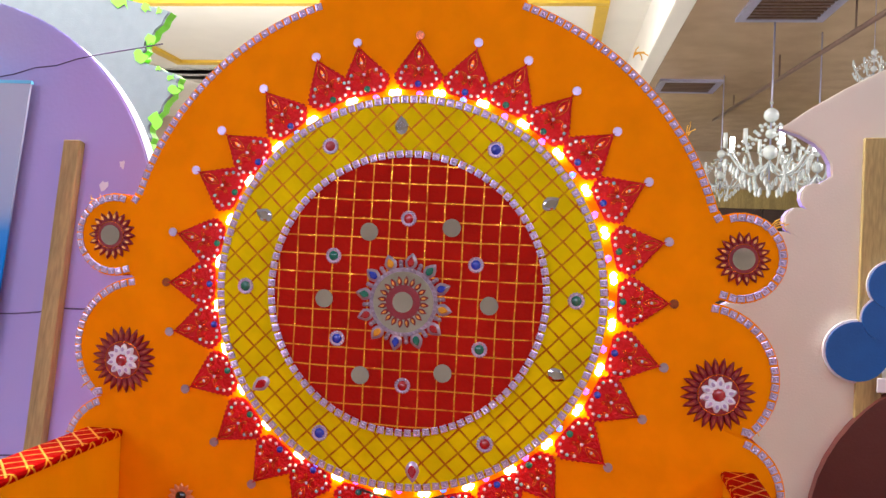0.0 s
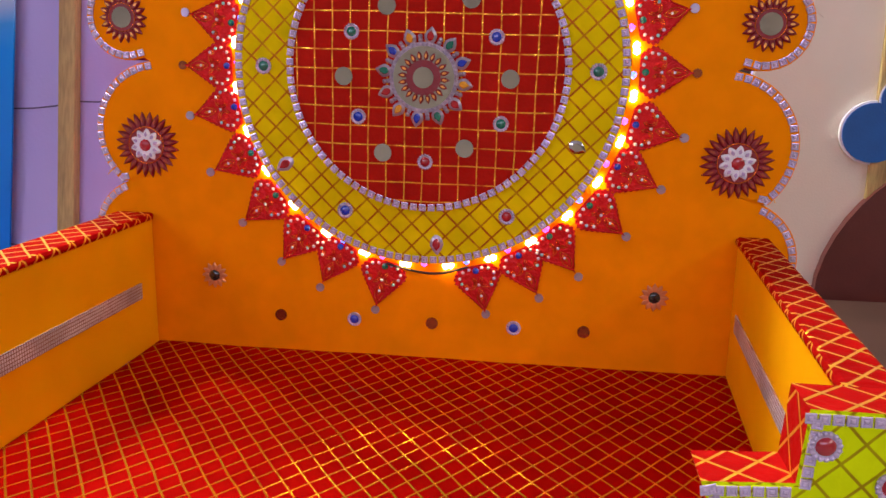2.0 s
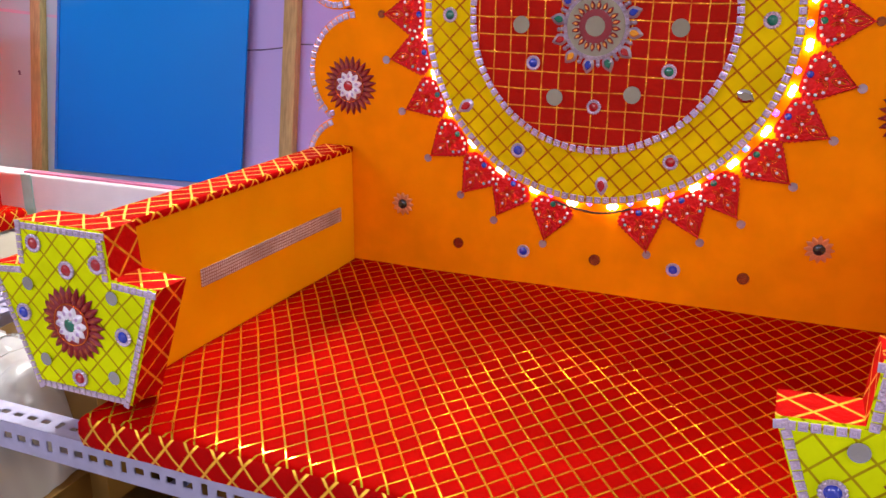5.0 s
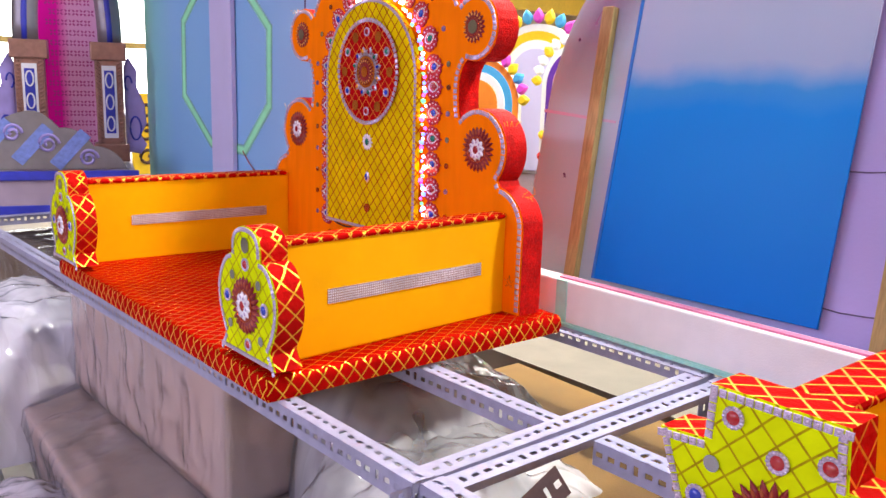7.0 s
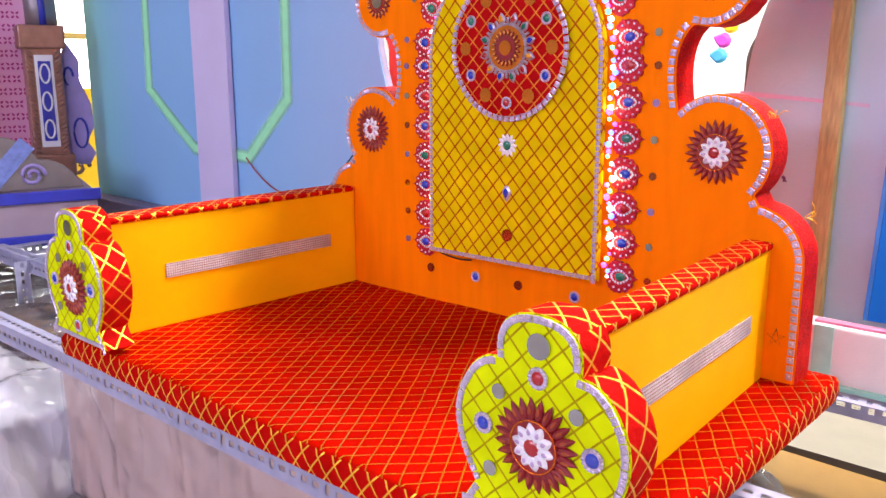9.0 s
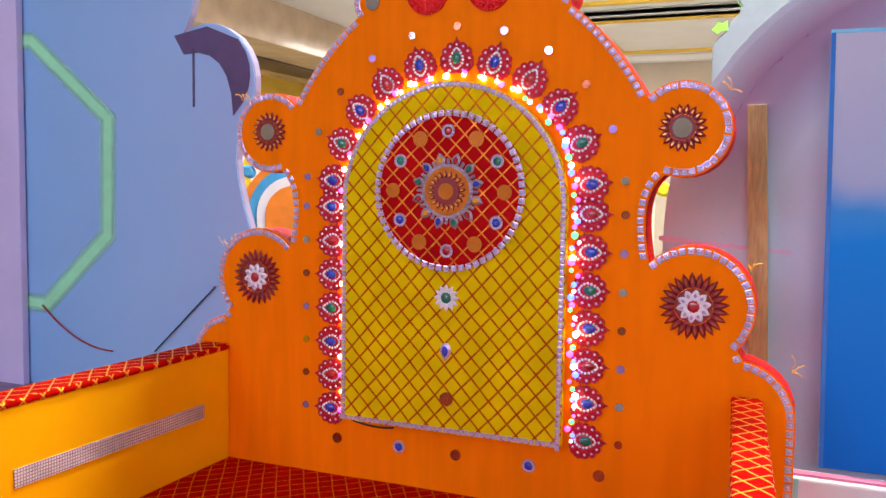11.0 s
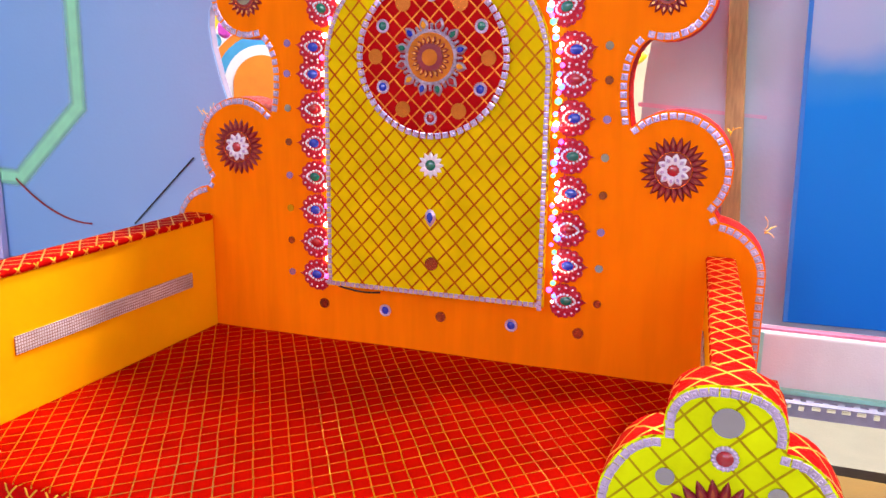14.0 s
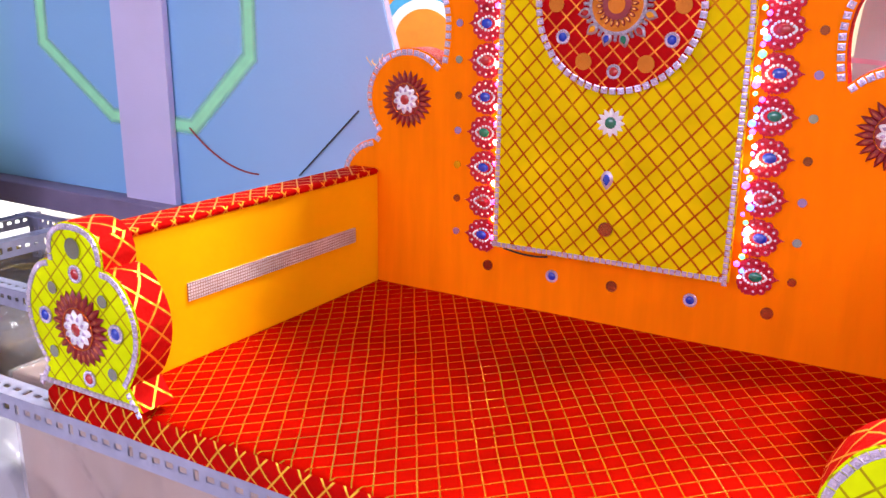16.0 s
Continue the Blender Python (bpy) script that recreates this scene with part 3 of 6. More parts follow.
FOIL_M, FOIL_S = mirror_mesh(0.0125, orange_reflection), mirror_mesh(0.009, copper_foil)
FOIL_XS = [mirror_mesh(0.0062, f) for f in (lilac_foil, copper_foil, mirror, antique)]
DAISY = daisy_mesh(0.021, gem_green, white_petal)
DAISY_COPPER = daisy_mesh(0.021, gem_dark, copper_petal)
LEAF_A, LEAF_A_PEARLS = leaf_mesh_a(), leaf_pearls_a()
LEAF_B, LEAF_B_PEARLS = leaf_mesh_b(), leaf_pearls_b()
GEM_BEAD = [gem_bead_mesh(g) for g in GEMS]
GEM_DOT = [gem_bead_mesh(g, 0.0050, 1.0) for g in GEMS]


def put(name, data, parent, x, y, z, turn=0.0, size=1.0, label=""):
    """A placed ornament; turn: degrees in the plane of the board."""
    return part(name, data, None, parent, label, Matrix.Translation((x, y, z)) @ Matrix.Rotation(radians(-turn), 4, "Y") @ Matrix.Scale(size, 4))


def led_bead(r=0.0055):
    bm = bmesh.new()
    bmesh.ops.create_icosphere(bm, subdivisions=1, radius=r)
    return bm


LEDS = {k: mesh_of("led_" + k, led_bead(), [mt], False) for k, mt in (("warm", led_warm), ("white", led_white), ("pink", led_pink), ("green", led_green), ("blue", led_blue))}

# ---- the hall ----
ST = 0.915  # level of the thrones' origin, just under the cushions' tops
TT = 0.885  # top of the steel tables


def wall(name, lo, hi, mat, label):
    return single(name, box(lo, hi), mat, label, "wall", kind="structure")


single("floor", box((-9.6, -4.2, -0.1), (6.2, 12.2, 0.0)), concrete, "grey stone floor of a large decoration hall", "floor", kind="structure")
single("ceiling", box((-9.6, -4.2, 3.2), (6.2, 12.2, 3.3)), plaster, "white plaster ceiling of the hall", "ceiling", kind="structure")
wall("wall_north", (-9.6, 12.0, 0), (6.2, 12.2, 3.2), cream_wall, "cream plaster wall at the far end")
wall("wall_south", (-9.6, -4.2, 0), (6.2, -4.0, 3.2), cream_wall, "cream plaster wall behind the aisle")
wall("wall_east", (6.0, -4.0, 0), (6.2, 12.0, 3.2), cream_wall, "cream plaster wall at the side")
bm = bmesh.new()
add_box(bm, (-9.6, -4.0, 0), (-9.4, 1.6, 3.2))
add_box(bm, (-9.6, 7.4, 0), (-9.4, 12.0, 3.2))
add_box(bm, (-9.6, 1.6, 0), (-9.4, 7.4, 0.9))
add_box(bm, (-9.6, 1.6, 2.9), (-9.4, 7.4, 3.2))
single("wall_west", bm, cream_wall, "cream plaster wall with a wide window opening", "wall", kind="structure")
win = thing("window_1", pose(-9.45, 4.5, 0.9), "wide white-framed window bright with daylight", "window", kind="structure")
for k in range(6):
    part("mullion", box((-0.03, -2.9 + k * 1.16 - 0.03, 0), (0.03, -2.9 + k * 1.16 + 0.03, 2.0), 0.005), timber, win)
for z in (0.03, 0.8, 1.97):
    part("rail", box((-0.025, -2.9, z - 0.03), (0.025, 2.9, z + 0.03)), timber, win)


single("backdrop_daylight", box((-10.3, 0.5, 0.3), (-10.25, 8.5, 4.0)), daylight_glow, "bright hazy daylight outside the window", "backdrop", kind="structure")


def coffer(x0, y0, x1, y1, w=0.09):
    """A gilded moulding round a coffer of the ceiling."""
    bm = bmesh.new()
    for lo, hi in (((x0, y0), (x1, y0 + w)), ((x0, y1 - w), (x1, y1)), ((x0, y0 + w), (x0 + w, y1 - w)), ((x1 - w, y0 + w), (x1, y1 - w))):
        add_box(bm, (*lo, 3.165), (*hi, 3.2), 0.008)
    single("ceiling_moulding", bm, gold_mould, "gilded moulding framing a white ceiling coffer", "moulding", kind="structure")
    bm = bmesh.new()
    for lo, hi in (((x0 - 0.5, y0 - 0.5), (x1 + 0.5, y0 - 0.3)), ((x0 - 0.5, y1 + 0.3), (x1 + 0.5, y1 + 0.5)), ((x0 - 0.5, y0 - 0.3), (x0 - 0.3, y1 + 0.3)), ((x1 + 0.3, y0 - 0.3), (x1 + 0.5, y1 + 0.3))):
        add_box(bm, (*lo, 3.12), (*hi, 3.199), 0.02)
    single("ceiling_beam", bm, plaster, "white plaster band around a ceiling coffer", "moulding", kind="structure")


coffer(-3.6, 6.3, 0.55, 8.4)
coffer(-3.4, 9.2, 0.4, 11.4)
coffer(-7.4, 6.6, -4.9, 9.0)
# lower brown ceiling over the side aisle, with its edge and vents
single("ceiling_dropped", box((0.95, 1.2, 2.86), (6.0, 12.0, 2.96), 0.01), brown_beam, "glossy brown lowered ceiling over the side aisle", "ceiling", kind="structure")
single("trim_1", box((0.83, 1.2, 2.82), (0.95, 12.0, 3.2), 0.01), plaster, "white edge of the lowered ceiling", "trim", kind="structure")
single("beam_west", box((-7.5, 2.0, 2.78), (-6.0, 12.0, 3.2), 0.01), brown_beam, "brown panelled soffit running along the hall", "beam", kind="structure")
single("trim_2", box((-7.1, 2.0, 2.765), (-6.6, 12.0, 2.78)), dark_wood, "dark slot along the brown soffit", "trim", kind="structure")
single("trim_3", box((-7.62, 2.0, 2.3), (-7.5, 12.0, 3.2)), gold_mould, "yellow painted pelmet beside the soffit", "trim", kind="structure")


def vent(x, y, z):
    v = thing("ceiling_vent", pose(x, y, z), "square slatted air vent in the brown ceiling", "vent", "ceiling vents")
    bm = bmesh.new()
    for lo, hi in (((-0.25, -0.25), (0.25, -0.2)), ((-0.25, 0.2), (0.25, 0.25)), ((-0.25, -0.2), (-0.2, 0.2)), ((0.2, -0.2), (0.25, 0.2))):
        add_box(bm, (*lo, -0.02), (*hi, 0))
    part("frame", bm, steel, v)
    for k in range(7):
        part("slat", box((-0.2, -0.18 + k * 0.06, -0.016), (0.2, -0.155 + k * 0.06, -0.004)), dark_steel, v)
    return v


vent(1.5, 5.35, 2.86)
vent(1.28, 7.6, 2.86)

# ---- steel tables of slotted angle ----


def add_slotted(bm, length, w=0.038, t=0.002, pitch=0.0225):
    """One perforated flange: along +x, width along +y, thickness along z, top at 0."""
    n = int(length / pitch)
    pitch = length / n
    xs, long_ = [0.0], []
    for k in range(n):
        big = k % 5 == 3
        hw = pitch * (0.2 if big else 0.3)
        c = (k + 0.5) * pitch
        xs += [c - hw, c + hw]
        long_.append(big)
    xs.append(length)
    ys = [0, w * 0.30, w * 0.38, w * 0.62, w * 0.70, w]
    for z, flip in ((0, False), (-t, True)):
        grid = [[bm.verts.new((x, y, z)) for y in ys] for x in xs]
        for i in range(len(xs) - 1):
            hole = i % 2 == 1
            big = hole and long_[i // 2]
            for j in range(5):
                if hole and (j == 2 or (big and j in (1, 3))):
                    continue
                q = (grid[i][j], grid[i + 1][j], grid[i + 1][j + 1], grid[i][j + 1])
                bm.faces.new(q[::-1] if flip else q)
        if z == 0:
            top = grid
        else:
            for a, b, row in ((0, 0, 0), (5, 5, 0)):
                for i in range(len(xs) - 1):
                    bm.faces.new((top[i][a], grid[i][a], grid[i + 1][a], top[i + 1][a]))


def angle_mesh(length, name="angle_bar"):
    """An angle bar along +x: a flat flange on top (towards +y) and an upright one at the front, hanging down."""
    bm = bmesh.new()
    add_slotted(bm, length)
    n0 = len(bm.verts)
    add_slotted(bm, length)
    bm.verts.ensure_lookup_table()
    for v in bm.verts[n0:]:
        v.co = Vector((v.co.x, -0.0003 + v.co.z * -1, -v.co.y))
    bmesh.ops.recalc_face_normals(bm, faces=bm.faces)
    return mesh_of(name, bm, [steel])


def steel_table(x0, x1, y0, y1, name_label, mids, cross, legs, turn=0.0):
    tb = thing("steel_table", pose(x0, y0, 0, 0, 0, turn), name_label, "table", "steel tables")
    w, d = x1 - x0, y1 - y0
    long_m, short_m = angle_mesh(w), angle_mesh(d)
    part("front_bar", long_m, None, tb, "", pose(0, 0, TT))
    part("back_bar", long_m, None, tb, "", pose(w, d, TT, 0, 0, 180))
    part("side_bar", short_m, None, tb, "", pose(0, d, TT - 0.0025, 0, 0, -90))
    part("side_bar", short_m, None, tb, "", pose(w, 0, TT - 0.0025, 0, 0, 90))
    for y, a, b in mids:
        part("middle_bar", angle_mesh(b - a), None, tb, "", pose(a, y, TT - 0.005))
    for x in cross:
        part("cross_bar", short_m, None, tb, "", pose(x, d, TT - 0.005, 0, 0, -90))
    leg_m = angle_mesh(TT - 0.01)
    for lx, ly, rz in ((0.003, 0.003, 0), (w - 0.003, 0.003, 90), (0.003, d - 0.003, -90), (w - 0.003, d - 0.003, 180)):
        part("leg", leg_m, None, tb, "", pose(lx, ly, TT - 0.006, 0, 0, rz) @ pose(0, 0, 0, 0, 90, 0))
    for x in legs:
        part("leg", leg_m, None, tb, "", pose(x, 0.003, TT - 0.006) @ pose(0, 0, 0, 0, 90, 0))
    # lower shelf bars
    part("shelf_bar", long_m, None, tb, "", pose(0, 0.004, 0.3))
    part("shelf_bar", long_m, None, tb, "", pose(w, d - 0.004, 0.3, 0, 0, 180))
    return tb


table_a = steel_table(-0.885, 1.15, 0.945, 1.645, "grey slotted-angle steel table under the round-disc throne", [(0.30, 0.04, 2.0)], [], [])
table_b = steel_table(-3.42, -0.892, 0.902, 1.622, "grey slotted-angle steel table under the arched throne", [(0.30, 0.04, 2.49)], [], [], 0.8)
table_c = steel_table(-5.2, -3.2, 1.2, 1.9, "grey slotted-angle steel table under the pink throne", [], [], [])
# a diagonal brace at the joint of the two tables
bm = bmesh.new()
add_slotted(bm, 0.34)
bmesh.ops.recalc_face_normals(bm, faces=bm.faces)
part("brace", bm, dark_steel, table_a, "brown diagonal brace", pose(-0.03, 0.06, 0.65, 0, 0, 8) @ pose(0, 0, 0, 80, -52, 0))

# ---- the thrones ----


def arm_panel(parent, outline, cx, front, motif, right):
    """The scroll-cut front of an arm rest: lime cloth face, red sides, studded rim and jewels."""
    pan = part("arm_front", prism(outline, 0, 0.05, 0.002), [lime, side_red], parent, "lime cloth arm front with studded rim", Matrix.Translation((cx, front, 0.007)))
    studs(pan, outline, 0.0088, 0.0054, -0.0005, STUD_SMALL, True)
    for data, x, z, s in motif:
        put(data.name.split(".")[0], data, pan, x, -0.001, z, random.uniform(0, 40), s)
    return pan


def splayed(bm, slope):
    """Turns an arm's parts a little about the backrest."""
    for v in bm.verts:
        v.co.x += slope * v.co.y
    return bm


def arm_rest(parent, u0, u1, y0, y1, top, strip, edge_mat, slope=0.0):
    arm = part("arm_rest", splayed(box((u0, y0, 0.008), (u1, y1, top - 0.008), 0.004), slope), amber_board, parent, "amber board arm rest")
    bm = box((u0 - 0.004, y0, top - 0.012), (u1 + 0.004, y1 - 0.002, top), 0.005)
    for v in bm.verts:
        v.co.z += 0.003 * math.sin(v.co.y * 23)
    part("arm_cap", splayed(bm, slope), edge_mat, arm, "red foil-printed cloth cap")
    for x, s in ((u0 - 0.0012, -1), (u1 + 0.0012, 1)):
        # rows of tiny stones on a tape
        bm = bmesh.new()
        add_box(bm, (x - 0.001, strip[0], strip[2]), (x + 0.001, strip[1], strip[3]))
        part("rhinestone_tape", splayed(bm, slope), silver_tape, arm, "silver rhinestone tape")
    return arm


def cushion(parent, u0, u1, y0, y1, z0, z1, top_mat, side_mat):
    bm = bmesh.new()
    nx, ny = 40, 24
    lay = []
    for j in range(ny + 1):
        lay.append([bm.verts.new((u0 + (u1 - u0) * i / nx, y0 + (y1 - y0) * j / ny, z1 + 0.0022 * noise.noise((i * 0.21, j * 0.24, u0)))) for i in range(nx + 1)])
    for j in range(ny):
        for i in range(nx):
            f = bm.faces.new((lay[j][i], lay[j][i + 1], lay[j + 1][i + 1], lay[j + 1][i]))
            f.smooth = True
    rim = lay[0] + [r[-1] for r in lay[1:]] + lay[-1][-2::-1] + [r[0] for r in lay[-2:0:-1]]
    c = Vector(((u0 + u1) / 2, (y0 + y1) / 2, 0))
    last = rim
    for k, (dz, out) in enumerate(((-0.003, 0.004), (-0.010, 0.0075), (-(z1 - z0) * 0.6, 0.0085), (z0 - z1, 0.006))):
        ring = []
        for v in rim:
            d = Vector((v.co.x - c.x, v.co.y - c.y, 0))
            ox = out * (1 if abs(v.co.x - u1) < 1e-5 else -1 if abs(v.co.x - u0) < 1e-5 else 0)
            oy = out * (1 if abs(v.co.y - y1) < 1e-5 else -1 if abs(v.co.y - y0) < 1e-5 else 0)
            ring.append(bm.verts.new((v.co.x + ox + 0.0012 * noise.noise((v.co.x * 30, v.co.y * 30, k)), v.co.y + oy + 0.0012 * noise.noise((v.co.x * 25, 3.0, k * 2)), z1 + dz)))
        n = len(rim)
        for i in range(n):
            f = bm.faces.new((last[i], ring[i], ring[(i + 1) % n], last[(i + 1) % n]))
            f.material_index = 1 if k > 0 else 0
            f.smooth = True
        last = ring
    bmesh.ops.recalc_face_normals(bm, faces=bm.faces)
    return part("seat_cushion", bm, [top_mat, side_mat], parent, "red cloth seat with gold foil lattice")


BACK_T = 0.062  # thickness of the backs
FRONT_Y = -0.0005


def back_board(parent, half, side_mat, cloth):
    pts = tidy(mirrored(half))
    back = part("backrest", prism(pts, 0, BACK_T, 0.003), [cloth, side_mat], parent, "orange cloth backrest with scalloped outline")
    run = [(half[0][0], 0.022)] + [p for p in half if p[1] > 0.0]
    line = run + [(-x, z) for x, z in run[::-1] if abs(x) > 1e-6]
    studs(back, tidy(line), 0.0128, 0.0072, FRONT_Y, STUD)
    return back


# throne with the round disc
HALF_A = tidy(
    [(0.519, -0.028), (0.519, 0.175)] + arc(0.434, 0.182, 0.085, 0, 72, 8) + arc(0.403, 0.338, 0.104, -48, 82, 14)
    + arc(0.449, 0.503, 0.062, -112, 114, 16) + arc(0, 0.437, 0.438, 17.5, 70, 22) + bend((0.150, 0.850), (0.138, 0.94), (0.0, 0.945), 10)
)
throne_a = thing("festival_throne", pose(0.026, 1.577, ST), "orange cloth festival throne with lit round mirror-work disc", "throne", "festival thrones")
back_a = back_board(throne_a, HALF_A, plush_red, orange_cloth)
DC, DR, RR = 0.437, 0.275, 0.191
bm = bmesh.new()
add_prism(bm, circle(DR, 96, 0, 0), -0.028, -0.016, 0, 0)
bmesh.ops.recalc_face_normals(bm, faces=bm.faces)
disc = part("disc", bm, disc_yellow, throne_a, "yellow cloth disc with gold foil lattice", Matrix.Translation((0, 0, DC)))
bm = bmesh.new()
add_prism(bm, circle(RR, 80, 0, 0), -0.006, 0.0, 0, 0)
bmesh.ops.recalc_face_normals(bm, faces=bm.faces)
red = part("disc_centre", bm, disc_red, disc, "red cloth centre with gold foil grid", Matrix.Translation((0, -0.027, 0)))
bm = bmesh.new()
add_prism(bm, circle(0.2, 48), -0.0165, 0.0, 0, 0)
part("disc_spacer", bm, foam_white, disc)
studs(disc, circle(DR - 0.0065, 96), 0.0128, 0, -0.0285, STUD, True)
studs(disc, circle(RR + 0.001, 96), 0.0127, 0, -0.0345, STUD, True)
put("rosette", rosette_mesh(0.068, mirror), disc, -0.003, -0.0335, -0.012, 12)
for k in range(12):
    a = radians(90 - 30 * k)
    r = 0.115 + 0.006 * math.sin(k * 2.1)
    x, z = r * math.cos(a), r * math.sin(a) - 0.012
    if k % 2 == 0:
        put("round_gem", KUNDAN[(2, 0, 1, 2, 0, 1)[k // 2]], disc, x, -0.0335, z, 0, 1.0)
    else:
        put("mirror_disc", MIRROR_M, disc, x, -0.0335, z)
for k in range(12):
    a = radians(90 - 30 * k + (0 if k % 2 else 4))
    r = 0.232
    x, z = r * math.cos(a), r * math.sin(a)
    if k % 2:
        put("round_gem", KUNDAN[(0, 1, 2, 0, 1, 2)[k // 2]], disc, x, -0.0285, z, 0, 1.05)
    else:
        put("drop_mirror", DROP_GEM[2] if k in (6, 8) else mesh_of("drop_mirror", (lambda b: (add_drop(b, -0.012, 0, 0, 0.0095, 0.026, 0, 0.002), b)[1])(bmesh.new()), [mirror]), disc, x, -0.0285, z, math.degrees(a))
for k in range(28):
    if k == 14:
        continue
    a = 90 - 360 / 28 * k + random.uniform(-1.5, 1.5)
    ca, sa = math.cos(radians(a)), math.sin(radians(a))
    r0 = 0.286 + random.uniform(-0.003, 0.003)
    leaf = put("leaf_motif", LEAF_A, throne_a, r0 * ca, -0.001, DC + r0 * sa, a - 90, 1.0, "embossed red leaf sticker with pearls")
    part("pearl_border", LEAF_A_PEARLS, None, leaf)
    put("gem", GEM_DOT[(k // 2) % 2], leaf, 0, -0.003, 0.008)
    put("mirror_dot", FOIL_XS[3 if k % 7 else 1], throne_a, 0.364 * ca, -0.001, DC + 0.364 * sa)
for sx in (-1, 1):
    put("sun_flower", SUN_BIG, throne_a, sx * 0.426, -0.001, 0.318, 7, 1.0, "maroon sun flower with white petals")
    put("sun_flower", SUN_SMALL, throne_a, sx * 0.452, -0.001, 0.502, 0, 1.0, "maroon sun flower with a mirror")
    put("daisy_gem", DAISY_COPPER, throne_a, sx * 0.329, -0.001, 0.122)
for k, x in enumerate((-0.225, -0.11, 0.008, 0.13, 0.232)):
    put("round_gem" if k % 2 else "mirror_dot", KUNDAN[0] if k % 2 else FOIL_S, throne_a, x, -0.001, 0.065)
for k in range(28):
    for off, r, depth in ((0.44, 0.2835, -0.006), (0.56, 0.2835, -0.006), (0.06, 0.279, -0.007)):
        a = radians(90 - 360 / 28 * (k + off))
        ob = new("led", LEDS[("pink", "blue", "pink")[k % 3] if off == 0.06 else "warm"])
        ob.parent = disc
        ob.matrix_basis = Matrix.Translation((r * math.cos(a), depth, r * math.sin(a)))
bm = bmesh.new()
tube(bm, [(x, -0.006 - 0.004 * math.sin(x * 60), DC - 0.282 - 0.012 * math.sin((x + 0.06) * 26)) for x in [-0.06 + 0.012 * k for k in range(11)]], 0.0018)
part("led_wire", bm, wire_black, throne_a, "black lamp wire")

cushion(throne_a, -0.425, 0.445, -0.632, BACK_T + 0.02, -0.03, 0.010, seat_red, edge_red)
PANEL_A = [(0.070, 0.012), (0.122, 0.158), (0.060, 0.162), (0.056, 0.216), (-0.072, 0.216), (-0.074, 0.162), (-0.122, 0.158), (-0.070, 0.012)]
MOTIF_A = [
    (SUN_BIG_GREEN, 0, 0.102, 0.92), (KUNDAN[2], -0.045, 0.192, 1), (KUNDAN[2], 0.045, 0.178, 1), (KUNDAN[2], 0, 0.166, 1), (KUNDAN[0], -0.075, 0.105, 1),
    (KUNDAN[0], 0.072, 0.098, 1), (KUNDAN[2], 0, 0.035, 1), (MIRROR_S, -0.062, 0.142, 0.9), (MIRROR_S, 0.062, 0.142, 0.9), (MIRROR_S, -0.05, 0.05, 0.9), (MIRROR_S, 0.052, 0.045, 0.9),
]
for sx in (-1, 1):
    u = (-0.477, -0.425) if sx < 0 else (0.437, 0.475)
    arm_rest(throne_a, u[0], u[1], -0.585, 0.0, 0.217, (-0.42, -0.05, 0.093, 0.117), edge_red, 0.06 if sx > 0 else 0.0)
    arm_panel(throne_a, PANEL_A if sx < 0 else [(-x, z) for x, z in PANEL_A[::-1]], -0.447 if sx < 0 else 0.412, -0.613 if sx < 0 else -0.640, MOTIF_A, sx > 0)

# throne with the arched panel
HALF_B = tidy(
    [(0.518, -0.028), (0.518, 0.18)] + arc(0.434, 0.19, 0.084, 0, 82, 8) + arc(0.372, 0.346, 0.088, -42, 136, 16)
    + bend((0.309, 0.407), (0.288, 0.505), (0.326, 0.535), 8) + arc(0.35, 0.602, 0.070, -108, 137, 16)
    + bend((0.299, 0.65), (0.245, 0.742), (0.18, 0.79), 8) + arc(0.152, 0.812, 0.034, -36, 150, 10) + bend((0.122, 0.834), (0.118, 0.945), (0.0, 0.955), 12)
)
throne_b = thing("festival_throne", pose(-1.804, 1.522, ST), "orange cloth festival throne with lit arched yellow panel", "throne", "festival thrones")
back_b = back_board(throne_b, HALF_B, plush_red, orange_cloth_b)
PW, PZ0, PZ1 = 0.190, 0.118, 0.488
arch = [(PW, PZ0), (PW, PZ1)] + arc(0, PZ1, PW, 3, 177, 40) + [(-PW, PZ1), (-PW, PZ0)]
arch = tidy(arch)
bm = bmesh.new()
add_prism(bm, arch, -0.026, -0.014, 0, 0)
bmesh.ops.recalc_face_normals(bm, faces=bm.faces)
panel = part("arched_panel", bm, panel_yellow, throne_b, "yellow cloth arched panel with foil lattice")
bm = bmesh.new()
add_prism(bm, [(x * 0.75, 0.14 + (z - 0.118) * 0.85) for x, z in arch], -0.0145, 0.0, 0, 0)
part("panel_spacer", bm, foam_white, panel)
studs(panel, arch, 0.0090, 0.005, -0.0265, STUD_SMALL, True)
bm = bmesh.new()
add_prism(bm, circle(0.122, 64), -0.005, 0, 0, 0)
bmesh.ops.recalc_face_normals(bm, faces=bm.faces)
medal = part("medallion", bm, medal_red, panel, "red cloth medallion with gold foil lattice", Matrix.Translation((0, -0.0255, 0.506)))
studs(panel, circle(0.122, 80, 0, 0.506), 0.0127, 0, -0.0315, STUD, True)
put("rosette", rosette_mesh(0.061, orange_reflection), panel, 0, -0.0312, 0.506, 5)
